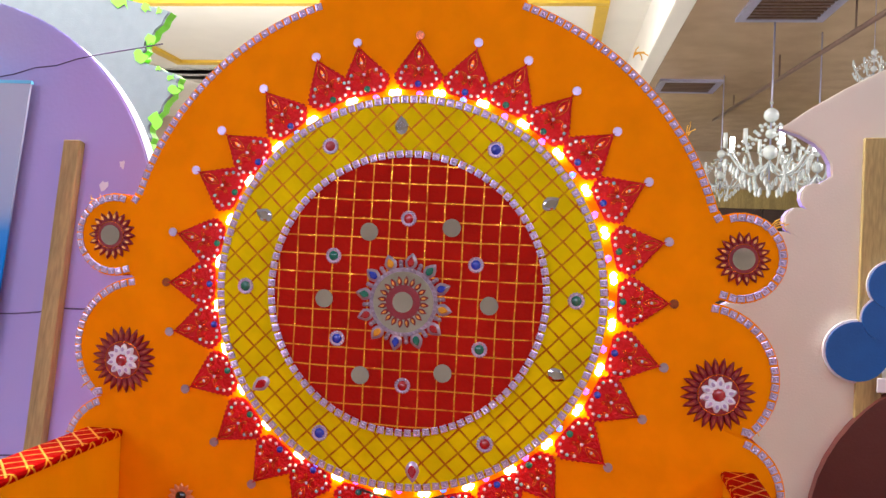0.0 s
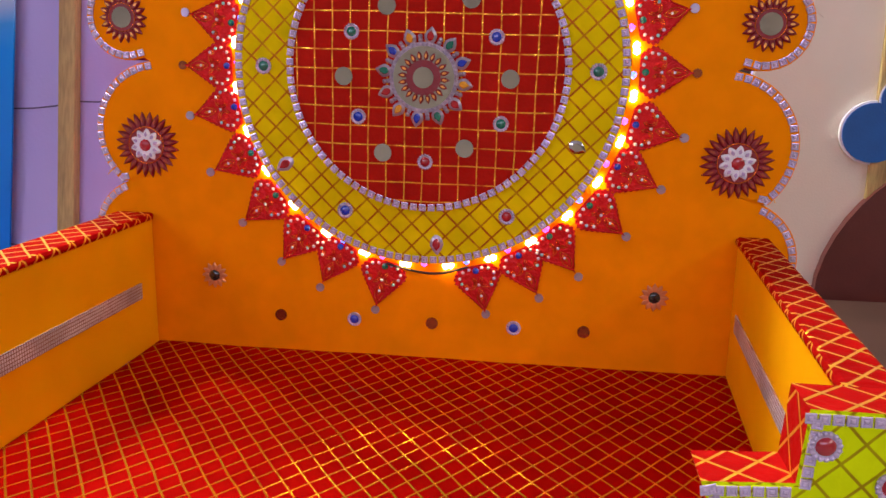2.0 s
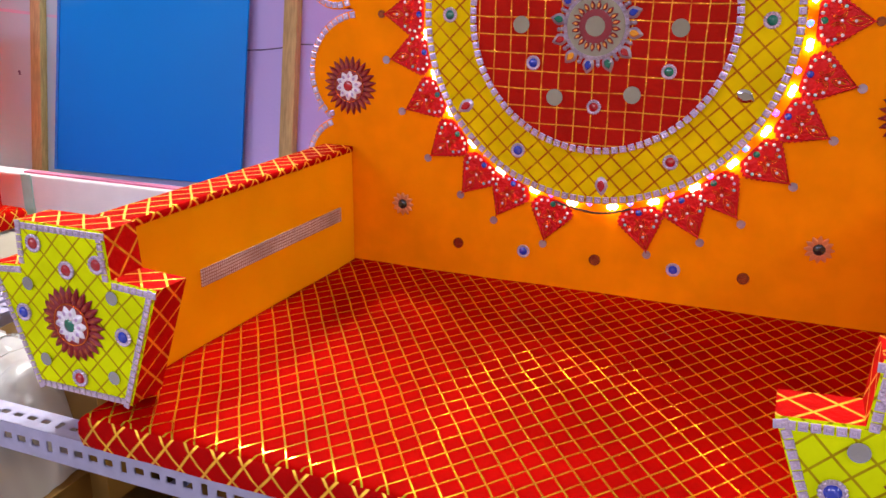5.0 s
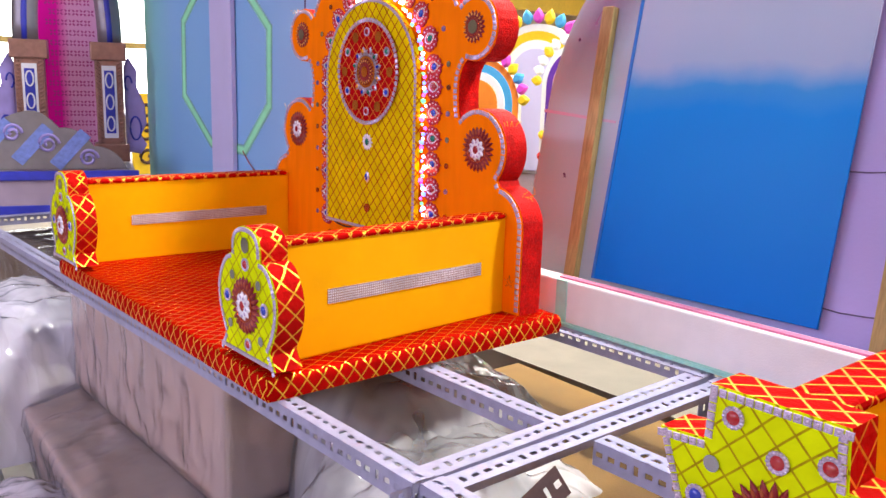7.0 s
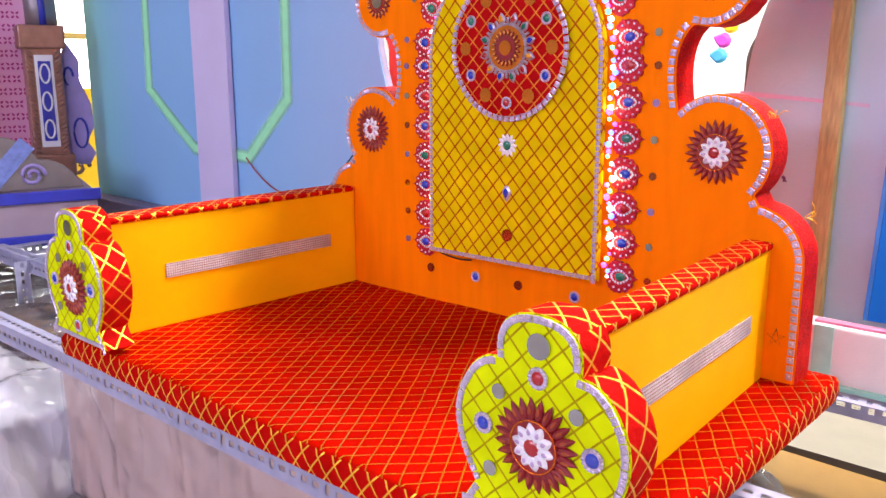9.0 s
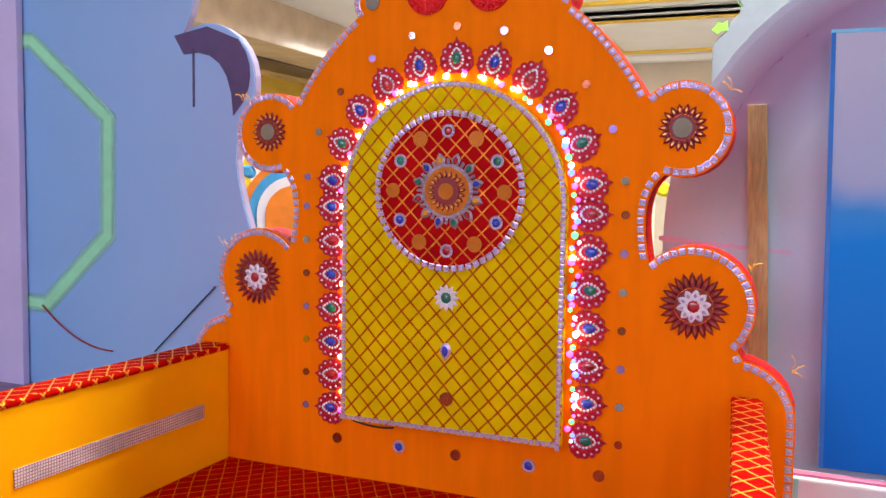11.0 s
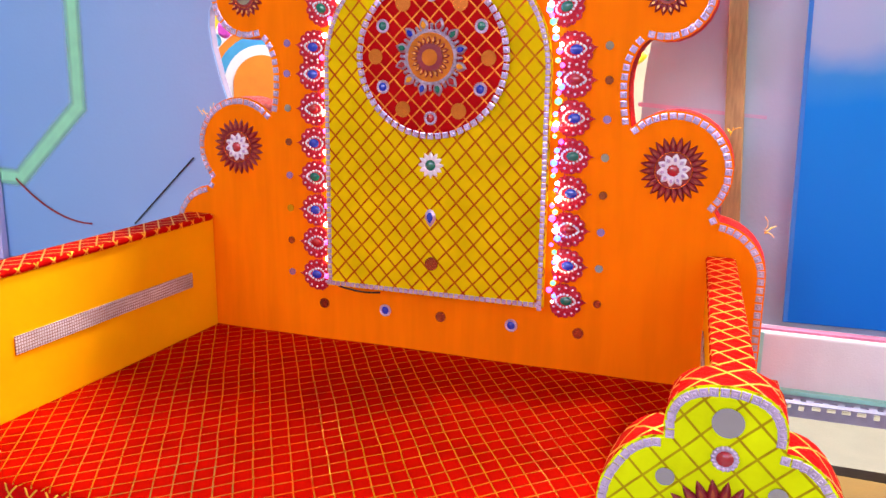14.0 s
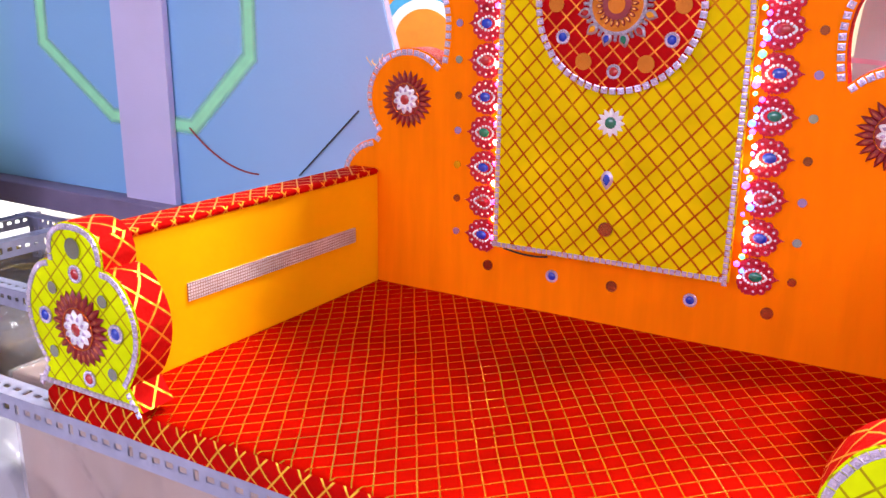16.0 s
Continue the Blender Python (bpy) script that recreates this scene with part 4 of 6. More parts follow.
for k in range(12):
    a = radians(90 - 30 * k)
    x, z = 0.094 * math.cos(a), 0.506 + 0.094 * math.sin(a)
    if k % 3 == 0:
        put("round_gem", KUNDAN[2], panel, x, -0.0312, z) if k % 2 == 0 else put("mirror_disc", FOIL_M, panel, x, -0.0312, z, 0, 0.95)
    elif k in (1, 11, 5, 7):
        put("mirror_disc", FOIL_M, panel, x, -0.0312, z, 0, 1.0)
    else:
        put("round_gem", KUNDAN[(0, 1)[k % 4 // 2]], panel, x, -0.0312, z)
put("daisy_gem", DAISY, panel, -0.001, -0.0265, 0.337, 0, 1.05)
put("drop_gem", DROP_GEM[0], panel, -0.001, -0.0265, 0.265, -90, 1.0)
put("mirror_disc", FOIL_S, panel, 0.002, -0.0265, 0.174, 0, 1.25)
spots = [(sx * 0.226, 0.128 + 0.058 * k, -90 * sx) for sx in (-1, 1) for k in range(7)]
spots += [(0.226 * math.cos(radians(a)), PZ1 + 0.005 + 0.226 * math.sin(radians(a)), a - 90) for a in [90 + 16.6 * k for k in range(-5, 6)]]
for k, (x, z, turn) in enumerate(spots):
    a = radians(turn + 90)
    leaf = put("leaf_motif", LEAF_B, throne_b, x - 0.026 * math.cos(a), -0.001, z - 0.026 * math.sin(a), turn, 0.9, "red peacock-eye sticker with stones")
    part("pearl_border", LEAF_B_PEARLS, None, leaf)
    put("gem", GEM_BEAD[(0, 2, 0, 1)[k % 4]], leaf, 0, -0.003, 0.026)
    put("mirror_dot", FOIL_XS[k % 3], throne_b, x + 0.047 * math.cos(a), -0.001, z + 0.047 * math.sin(a))
for sx in (-1, 1):
    put("sun_flower", SUN_BIG, throne_b, sx * 0.375, -0.001, 0.347, 5, 1.0, "maroon sun flower with white petals")
    put("sun_flower", SUN_SMALL, throne_b, sx * 0.350, -0.001, 0.603, 0, 0.95, "maroon sun flower with a mirror")
    put("mirror_disc", MIRROR_M, throne_b, sx * 0.150, -0.001, 0.812, 0, 1.0)
for k, x in enumerate((-0.21, -0.092, 0.01, 0.134, 0.245)):
    put("round_gem" if k % 2 else "mirror_dot", KUNDAN[0] if k % 2 else FOIL_S, throne_b, x, -0.001, 0.076)
# the pair of peacock scrolls on the crest
for sx in (-1, 1):
    bm = bmesh.new()
    add_prism(bm, circle(0.036, 28), -0.003, 0, 0)
    for k in range(7):
        add_drop(bm, sx * -0.012, -0.0005, 0.012, 0.007, 0.075 + 0.004 * k, radians(90 + sx * (48 - 10 * k)), 0.0035, 0)
    for k in range(9):
        t = k / 8
        add_dome(bm, 0.03 * math.cos(2.2 + 4.2 * t), -0.003, 0.03 * math.sin(2.2 + 4.2 * t), 0.005, 0.003, 8, 0)
    add_prism(bm, circle(0.017, 20, sx * 0.004, 0.004), -0.0042, 0, 1)
    add_drop(bm, sx * -0.006, -0.004, -0.006, 0.009, 0.026, radians(60 if sx > 0 else 120), 0.003, 2)
    part("peacock_scroll", bm, [leaf_red, orange_cloth, mirror], throne_b, "embossed maroon peacock scroll", Matrix.Translation((sx * 0.052, -0.001, 0.822)))
outer = [(PW + 0.012, PZ0 + 0.01), (PW + 0.012, PZ1)] + arc(0, PZ1, PW + 0.012, 3, 177, 40) + [(-PW - 0.0095, PZ1), (-PW - 0.0095, PZ0 + 0.01)]
row = along(tidy(outer), 0.0105)
for k, (x, z, a) in enumerate(row):
    right_side = x > 0.12
    if not right_side and k % 3:
        continue
    kind_ = ("white", "blue", "pink", "green", "pink", "warm", "blue", "white", "green", "pink", "blue")[k % 11] if right_side else ("warm", "pink")[k // 3 % 2]
    ob = new("led", LEDS[kind_])
    ob.parent = panel
    ob.matrix_basis = Matrix.Translation((x + random.uniform(-0.006, 0.006) * right_side, (-0.013 if right_side else -0.0075) + random.uniform(-0.003, 0.002), z + random.uniform(-0.003, 0.003))) @ Matrix.Scale(random.uniform(0.55, 1.15) if right_side else 0.9, 4)
for k, (x, z, a) in enumerate(along(tidy(outer), 0.029)):
    if x > 0.12 or (x < -0.12 and k % 2):
        continue
    ob = new("led", LEDS["warm"])
    ob.parent = panel
    ob.matrix_basis = Matrix.Translation((x * 0.985, -0.006, z)) @ Matrix.Scale(0.7, 4)
bm = bmesh.new()
tube(bm, [(-0.18 + 0.01 * k, -0.006, 0.112 - 0.006 * math.sin(k / 10 * math.pi)) for k in range(9)], 0.0016)
part("led_wire", bm, wire_black, throne_b, "black lamp wire")
bm = bmesh.new()
star = [(0.014 * math.cos(radians(90 + 144 * k)), 0.014 * math.sin(radians(90 + 144 * k))) for k in range(6)]
tube(bm, [(x, -0.0008, z) for x, z in star], 0.0005, 4)
part("pen_star", bm, wire_black, throne_b, "small star drawn in pen", Matrix.Translation((0.487, 0, 0.078)))

cushion(throne_b, -0.55, 0.55, -0.598, BACK_T + 0.02, -0.03, 0.010, seat_red_b, edge_red_b)
half = tidy([(0.0, 0.016), (0.095, 0.016), (0.076, 0.045)] + bend((0.076, 0.045), (0.122, 0.112), (0.090, 0.160), 8) + bend((0.090, 0.160), (0.074, 0.188), (0.049, 0.188), 5) + bend((0.049, 0.188), (0.056, 0.240), (0.0, 0.240), 8))
PANEL_B = tidy(mirrored(half[1:]))
MOTIF_B = [
    (SUN_BIG, 0, 0.107, 1.0), (MIRROR_M, 0.002, 0.209, 1.05), (KUNDAN[2], 0.002, 0.177, 1.05), (KUNDAN[0], -0.064, 0.113, 1.05), (KUNDAN[0], 0.065, 0.113, 1.1),
    (KUNDAN[2], 0.008, 0.042, 1.0), (MIRROR_S, -0.045, 0.152, 0.9), (MIRROR_S, 0.046, 0.15, 0.9), (MIRROR_S, -0.055, 0.066, 0.9), (MIRROR_S, 0.052, 0.058, 0.9),
]
for sx in (-1, 1):
    u = (-0.484, -0.436) if sx < 0 else (0.435, 0.470)
    arm_rest(throne_b, u[0], u[1], -0.56, 0.0, 0.223, (-0.453, -0.072, 0.100, 0.126), edge_red_b, -0.055 if sx > 0 else 0.03)
    arm_panel(throne_b, PANEL_B, 0.475 if sx > 0 else -0.455, -0.598 if sx > 0 else -0.620, MOTIF_B, sx > 0)


# threads that stick out of the cloth's cut edges
yellow_thread = material("yellow_thread", (0.85, 0.45, 0.01), 0.7, vary=0, bump=0)
for owner, spots in ((throne_a, ((0.372, 0.668, 40), (0.495, 0.545, 60), (-0.30, 0.755, 130), (-0.49, 0.55, 120), (0.30, 0.78, 55), (0.47, 0.28, 20), (-0.48, 0.28, 160))),
                     (throne_b, ((0.41, 0.66, 60), (-0.41, 0.66, 120), (0.45, 0.40, 50), (-0.45, 0.40, 130), (0.18, 0.845, 70), (0.51, 0.26, 40)))):
    for x, z, a in spots:
        bm = bmesh.new()
        for k in range(5):
            b, ln = radians(a + random.uniform(-50, 50)), random.uniform(0.008, 0.022)
            c = random.uniform(-1.2, 1.2)
            tube(bm, [(x + ln * t * math.cos(b + c * t), 0.004 + 0.008 * k, z + ln * t * math.sin(b + c * t)) for t in (0, 0.35, 0.7, 1.0)], 0.0007, 4)
        part("loose_thread", bm, yellow_thread, owner, "frayed yellow thread")

# ---- boards leaning behind the tables ----


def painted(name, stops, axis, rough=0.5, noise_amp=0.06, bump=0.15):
    """Colour stops, sprayed paint among them, that fade along an axis of the board."""
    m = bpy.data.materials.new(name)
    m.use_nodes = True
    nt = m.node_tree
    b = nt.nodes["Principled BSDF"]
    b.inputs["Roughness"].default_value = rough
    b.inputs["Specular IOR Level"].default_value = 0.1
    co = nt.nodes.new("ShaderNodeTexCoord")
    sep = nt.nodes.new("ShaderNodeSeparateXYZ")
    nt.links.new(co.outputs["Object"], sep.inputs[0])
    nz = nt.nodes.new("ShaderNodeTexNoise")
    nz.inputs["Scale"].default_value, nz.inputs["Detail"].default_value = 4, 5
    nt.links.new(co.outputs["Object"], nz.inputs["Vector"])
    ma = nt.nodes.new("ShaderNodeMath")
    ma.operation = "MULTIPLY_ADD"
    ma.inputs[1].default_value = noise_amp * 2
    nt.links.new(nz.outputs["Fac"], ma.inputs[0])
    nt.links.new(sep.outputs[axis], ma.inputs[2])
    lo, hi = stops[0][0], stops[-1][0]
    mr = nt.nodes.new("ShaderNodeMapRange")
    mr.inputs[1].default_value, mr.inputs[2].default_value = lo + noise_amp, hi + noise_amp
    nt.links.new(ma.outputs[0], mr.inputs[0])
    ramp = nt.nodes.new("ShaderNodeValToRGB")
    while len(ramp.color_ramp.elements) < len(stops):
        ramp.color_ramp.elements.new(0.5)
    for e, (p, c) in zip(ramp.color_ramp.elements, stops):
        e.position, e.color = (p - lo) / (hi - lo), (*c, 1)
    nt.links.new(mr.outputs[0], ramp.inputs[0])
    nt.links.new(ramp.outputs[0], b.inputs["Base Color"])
    fine = nt.nodes.new("ShaderNodeTexNoise")
    fine.inputs["Scale"].default_value = 120
    nt.links.new(co.outputs["Object"], fine.inputs["Vector"])
    bp = nt.nodes.new("ShaderNodeBump")
    bp.inputs["Strength"].default_value, bp.inputs["Distance"].default_value = bump, 0.003
    nt.links.new(fine.outputs["Fac"], bp.inputs["Height"])
    nt.links.new(bp.outputs[0], b.inputs["Normal"])
    return m


# lilac board; cyan left end offsets red bounce, violet right end paints blue glow
lilac = painted("lilac_spray_and_light", [(-0.55, (0.40, 0.61, 0.63)), (-0.2, (0.47, 0.57, 0.68)), (0.2, (0.43, 0.40, 0.72)), (0.36, (0.45, 0.38, 0.76)), (0.55, (0.47, 0.38, 0.66))], 0, 0.6, 0.12)
# blue in the lower part, pale grey-blue towards the top
blue_sheet_mat = painted("blue_to_pale", [(0.0, (0.003, 0.16, 0.62)), (0.37, (0.002, 0.25, 0.78)), (0.42, (0.04, 0.30, 0.74)), (0.475, (0.36, 0.48, 0.70)), (0.72, (0.50, 0.58, 0.72))], 2, 0.34, 0.06, 0.05)
bluegrey = painted("bluegrey_spray", [(-0.78, (0.34, 0.80, 0.55)), (-0.62, (0.24, 0.58, 0.66)), (-0.42, (0.25, 0.50, 0.80)), (0.1, (0.24, 0.48, 0.80)), (0.7, (0.33, 0.52, 0.80))], 0, 0.5, 0.05)
mint = material("mint_spray", (0.34, 0.86, 0.50), 0.6, vary=0.1)
# sprayed paint thins out towards the sides of a stroke
coverage = mint.node_tree.nodes.new("ShaderNodeVertexColor")
coverage.layer_name = "fade"
mint.node_tree.links.new(coverage.outputs[0], mint.node_tree.nodes["Principled BSDF"].inputs["Alpha"])
pale_lilac = material("pale_lilac_board", (0.58, 0.55, 0.82), 0.55, vary=0.06, scale=8)
purple_stain = material("purple_stain", (0.09, 0.06, 0.16), 0.5, vary=0.2)
pink_spray = material("pink_spray", (0.72, 0.22, 0.36), 0.6, vary=0.1)
faint_pink = material("faint_pink_spray", (0.58, 0.42, 0.56), 0.6, vary=0.1)
white_mark = material("white_mark", (0.8, 0.78, 0.84), 0.6, vary=0.05)
mauve = material("mauve_ledge", (0.22, 0.18, 0.30), 0.5, vary=0.2, scale=10)
LEAN = 11

# the arch-shaped backing of another set piece, with its battens
arch_board = thing("arch_backing", pose(-1.0, 1.735, 0.90, -LEAN), "lilac-sprayed foam arch backing with two wooden battens", "backdrop")
outline = tidy(mirrored([(0.515, 0.0), (0.515, 0.47)] + [(x * 0.515 / 0.525, z) for x, z in arc(0, 0.475, 0.525, 2, 90, 24)]))
part("board", prism(outline, 0, 0.04, 0.003), [lilac, foam_white], arch_board)
for x0, x1, top in ((-0.332, -0.366, 0.69), (0.352, 0.335, 0.70)):
    bm = box((-0.016, -0.02, 0.0), (0.016, 0.0, top), 0.002)
    for v in bm.verts:
        v.co.x += x0 + (x1 - x0) * v.co.z / top
    part("batten", bm, timber, arch_board, "rough wooden batten")
for z, a in ((0.36, 6), (0.12, 3), (0.82, 12)):
    bm = bmesh.new()
    tube(bm, [(0.1 + 0.042 * k, -0.001, z + 0.042 * k * math.tan(radians(a)) + random.uniform(-0.003, 0.003)) for k in range(10)], 0.0014, 4)
    part("seam", bm, purple_stain, arch_board, "dark seam between foam sheets")
bm = bmesh.new()
add_prism(bm, tidy([(-0.522, 0.446), (-0.3, 0.430), (-0.3, 0.436), (-0.522, 0.454)]), -0.0012, 0, 0)
part("spray_band", bm, faint_pink, arch_board, "faded pink spray line")
bm = bmesh.new()
fade = bm.verts.layers.float_color.new("fade")
rings = []
for r, f in ((0.33, 0.0), (0.41, 0.45), (0.45, 0.55), (0.505, 0.1)):
    ring = [bm.verts.new((r * math.cos(radians(90 + 5.5 * k)), -0.0015, 0.475 + r * math.sin(radians(90 + 5.5 * k)))) for k in range(17)]
    for k, v in enumerate(ring):
        c = f * min(1.0, (16 - k) / 4, (k + 1) / 4)
        v[fade] = (c, c, c, 1)
    rings.append(ring)
for a, b in zip(rings, rings[1:]):
    for k in range(16):
        bm.faces.new((a[k], a[k + 1], b[k + 1], b[k]))
bmesh.ops.recalc_face_normals(bm, faces=bm.faces)
mauve_spray = material("mauve_spray", (0.34, 0.12, 0.30), 0.6, vary=0.1)
coverage = mauve_spray.node_tree.nodes.new("ShaderNodeVertexColor")
coverage.layer_name = "fade"
mauve_spray.node_tree.links.new(coverage.outputs[0], mauve_spray.node_tree.nodes["Principled BSDF"].inputs["Alpha"])
part("spray_stroke", bm, mauve_spray, arch_board, "soft mauve spray stroke along the curve")
for x, z, r in ((0.40, 0.62, 0.012), (0.43, 0.66, 0.008), (0.37, 0.55, 0.006), (0.46, 0.50, 0.005), (0.44, 0.40, 0.007), (-0.42, 0.3, 0.006), (-0.45, 0.62, 0.005)):
    bm = bmesh.new()
    add_prism(bm, [(x + r * random.uniform(0.3, 1.3) * math.cos(0.63 * k), z + r * random.uniform(0.3, 1.3) * math.sin(0.63 * k)) for k in range(10)], -0.0008, 0.001, 0)
    part("paint_mark", bm, white_mark if x > 0.39 else purple_stain, arch_board, "small scuff on the spray paint")
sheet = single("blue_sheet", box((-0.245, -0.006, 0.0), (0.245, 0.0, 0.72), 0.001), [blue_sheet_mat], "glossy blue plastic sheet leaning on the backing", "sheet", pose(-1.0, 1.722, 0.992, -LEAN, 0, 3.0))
cyan_edge = material("cyan_edge", (0.16, 0.62, 0.85), 0.4, vary=0.1)
navy_edge = material("navy_edge", (0.003, 0.17, 0.58), 0.4, vary=0.15)
part("top_edge", box((-0.247, -0.008, 0.716), (0.247, 0.0005, 0.722)), cyan_edge, sheet, "pale cyan cut edge")
part("side_edge", box((-0.247, -0.0085, 0.0), (-0.240, 0.0005, 0.716)), navy_edge, sheet, "dark blue rolled edge")
base = thing("foam_plinth", pose(-1.05, 1.66, TT), "white foam plinth strip with teal and pink sprayed edges", "plinth")
part("body", box((-0.6, 0.0, 0.001), (0.56, 0.05, 0.1), 0.004), foam_white, base)
part("pink_edge", box((-0.26, 0.012, 0.1), (0.56, 0.03, 0.104)), pink_spray, base)
part("teal_edge", box((-0.255, -0.003, 0.002), (-0.225, 0.0, 0.1)), teal_paint, base)
part("teal_edge", box((-0.6, -0.012, 0.001), (0.56, 0.0, 0.008)), teal_paint, base)

# the blue-grey board with the sprayed octagon
oct_board = thing("octagon_board", pose(-3.1, 1.72, TT + 0.061), "blue-grey foam board with a mint octagon and pale strip", "backdrop")
edge = [(0.82, 0.0), (0.80, 0.3)] + bend((0.80, 0.3), (0.72, 0.5), (0.735, 0.56), 5) + bend((0.735, 0.56), (0.82, 0.70), (0.74, 0.78), 7) + bend((0.74, 0.78), (0.66, 0.84), (0.595, 0.79), 5) + bend((0.595, 0.79), (0.69, 0.95), (0.57, 1.15), 8)
outline = tidy(edge + [(0.3, 1.35), (-0.73, 1.35), (-0.73, 0.0)])
part("board", prism(outline, 0, 0.02, 0.002), [bluegrey, mauve], oct_board)
bm = bmesh.new()
octo = [(x + 0.037, z) for x, z in ((-0.36, 0.375), (-0.35, 0.665), (-0.15, 0.815), (0.13, 0.80), (0.355, 0.62), (0.350, 0.36), (0.165, 0.192), (-0.115, 0.20))]
fade = bm.verts.layers.float_color.new("fade")
mid = Vector((sum(x for x, z in octo) / 8, sum(z for x, z in octo) / 8))
rings = [[bm.verts.new((mid.x + (x - mid.x) * k, -0.002, mid.y + (z - mid.y) * k)) for x, z in octo] for k in (0.92, 0.975, 1.022, 1.075)]
for n, ring in enumerate(rings):
    for v in ring:
        v[fade] = (1, 1, 1, 1) if n in (1, 2) else (0, 0, 0, 1)
for a, b in zip(rings, rings[1:]):
    for k in range(8):
        bm.faces.new((a[k], a[(k + 1) % 8], b[(k + 1) % 8], b[k]))
bmesh.ops.recalc_face_normals(bm, faces=bm.faces)
part("octagon", bm, mint, oct_board, "mint sprayed octagon outline")
part("strip", box((-0.030, -0.022, -0.02), (0.145, -0.004, 1.35), 0.002), pale_lilac, oct_board, "pale lilac upright strip")
bm = bmesh.new()
add_prism(bm, tidy([(0.575, 0.79), (0.60, 0.75)] + bend((0.60, 0.75), (0.72, 0.77), (0.725, 0.62), 6) + bend((0.728, 0.62), (0.80, 0.70), (0.738, 0.775), 6) + [(0.66, 0.805)]), -0.0015, 0, 0)
tube(bm, [(0.625, -0.001, 0.76 - 0.02 * k) for k in range(7)], 0.0028, 5)
part("paint_drip", bm, purple_stain, oct_board, "dark purple paint run")
bm = bmesh.new()
tube(bm, [(0.192 + 0.019 * k, -0.006, 0.19 - 0.017 * k + 0.0008 * k * k) for k in range(12)], 0.002, 5)
part("wire", bm, wire_red, oct_board, "thin red wire")
bm = bmesh.new()
tube(bm, [(0.52 + 0.018 * k, -0.006, 0.11 + 0.017 * k) for k in range(10)], 0.0018, 5)
part("wire", bm, wire_black, oct_board, "thin black wire")
single("ledge", box((-3.95, 1.66, TT), (-2.2, 1.80, TT + 0.06), 0.004), mauve, "mauve-painted foam ledge carrying the octagon board", "ledge")

# ---- things under the tables ----


def crumpled(bm, x0, x1, y0, y1, height, n=44, seed=0.0, rough=0.03, mat=0, floor=0.0):
    """A crumpled sheet over a rectangle; height(u, v) gives its body, u and v from 0 to 1."""
    rows = []
    for j in range(n + 1):
        r = []
        for i in range(n + 1):
            u, v = i / n, j / n
            p = Vector((u * 4.3 + seed, v * 4.3, seed * 1.7))
            fold = 1.2 * abs(noise.noise(p * 0.9)) + 0.55 * abs(noise.noise(p * 2.1 + Vector((v * 3, 0, 0)))) + 0.12 * abs(noise.noise(p * 6.0))
            z = height(u, v) + rough * (fold - 0.5) * 2
            r.append(bm.verts.new((x0 + (x1 - x0) * u + 0.4 * rough * noise.noise(p * 2.9), y0 + (y1 - y0) * v + 0.4 * rough * noise.noise(p * 3.1 + Vector((7, 0, 0))), max(z, floor))))
        rows.append(r)
    for j in range(n):
        for i in range(n):
            f = bm.faces.new((rows[j][i], rows[j][i + 1], rows[j + 1][i + 1], rows[j + 1][i]))
            f.material_index = mat
            f.smooth = True


def bag(x0, x1, y0, y1, z0, h, seed, mat, label):
    bm = bmesh.new()
    crumpled(bm, x0, x1, y0, y1, lambda u, v: z0 + h * (max(0.0, 1 - (2 * u - 1) ** 4) * max(0.0, 1 - (2 * v - 1) ** 4)) ** 0.5, 60, seed, 0.024, 0, z0)
    return single("plastic_bag", bm, mat, label, "plastic bag", group="plastic bags under the tables")


def wrapped_box(m, size, card, label, seed):
    b = thing("wrapped_box", m, label, "box", "boxes under the tables")
    w, d, h = size
    part("carton", box((0, 0, 0), (w, d, h), 0.006), card, b)
    bm = bmesh.new()
    n = 44
    for face in range(5):
        grid = []
        for j in range(n + 1):
            r = []
            for i in range(n + 1):
                u, v = i / n, j / n
                p = Vector((u * 7 + 1.6 * v + face * 5 + seed, v * 2.2 - 0.8 * u, seed))
                k = 0.003 + 0.010 * (1 - abs(noise.noise(p * 1.1))) ** 3 + 0.004 * (1 - abs(noise.noise(p * 2.6))) ** 4
                k = 0.003 + k * min(1, 12 * min(u, v, 1 - u, 1 - v)) if 0 < i < n and 0 < j < n else 0.0
                r.append(bm.verts.new({0: (u * w, -k, v * h), 1: (u * w, d + k, v * h), 2: (-k, u * d, v * h), 3: (w + k, u * d, v * h), 4: (u * w, v * d, h + k)}[face]))
            grid.append(r)
        for j in range(n):
            for i in range(n):
                bm.faces.new((grid[j][i], grid[j][i + 1], grid[j + 1][i + 1], grid[j + 1][i])).smooth = True
    for v in bm.verts:
        v.co = Vector((w / 2, d / 2, h / 2)) + (v.co - Vector((w / 2, d / 2, h / 2))) * 1.006
    bmesh.ops.remove_doubles(bm, verts=bm.verts, dist=0.0005)
    part("film", bm, clear_film, b, "creased clear plastic film")
    return b


carton_mauve = material("carton_mauve", (0.62, 0.45, 0.37), 0.7, vary=0.1, scale=10)
wrapped_box(pose(-2.58, 1.0, 0.50, 0, 0, 0.5), (0.98, 0.55, 0.36), carton_mauve, "brown carton wrapped in creased clear plastic under the steel table", 1.0)
wrapped_box(pose(-2.66, 0.90, 0.18, 9, 0, -3), (1.05, 0.55, 0.28), carton_mauve, "lower brown carton wrapped in plastic, tilted on the pile", 4.0)
wrapped_box(pose(-3.75, 1.05, 0.42, 0, 0, 4), (0.85, 0.6, 0.34), cardboard, "brown carton under glossy plastic film by the table end", 7.0)
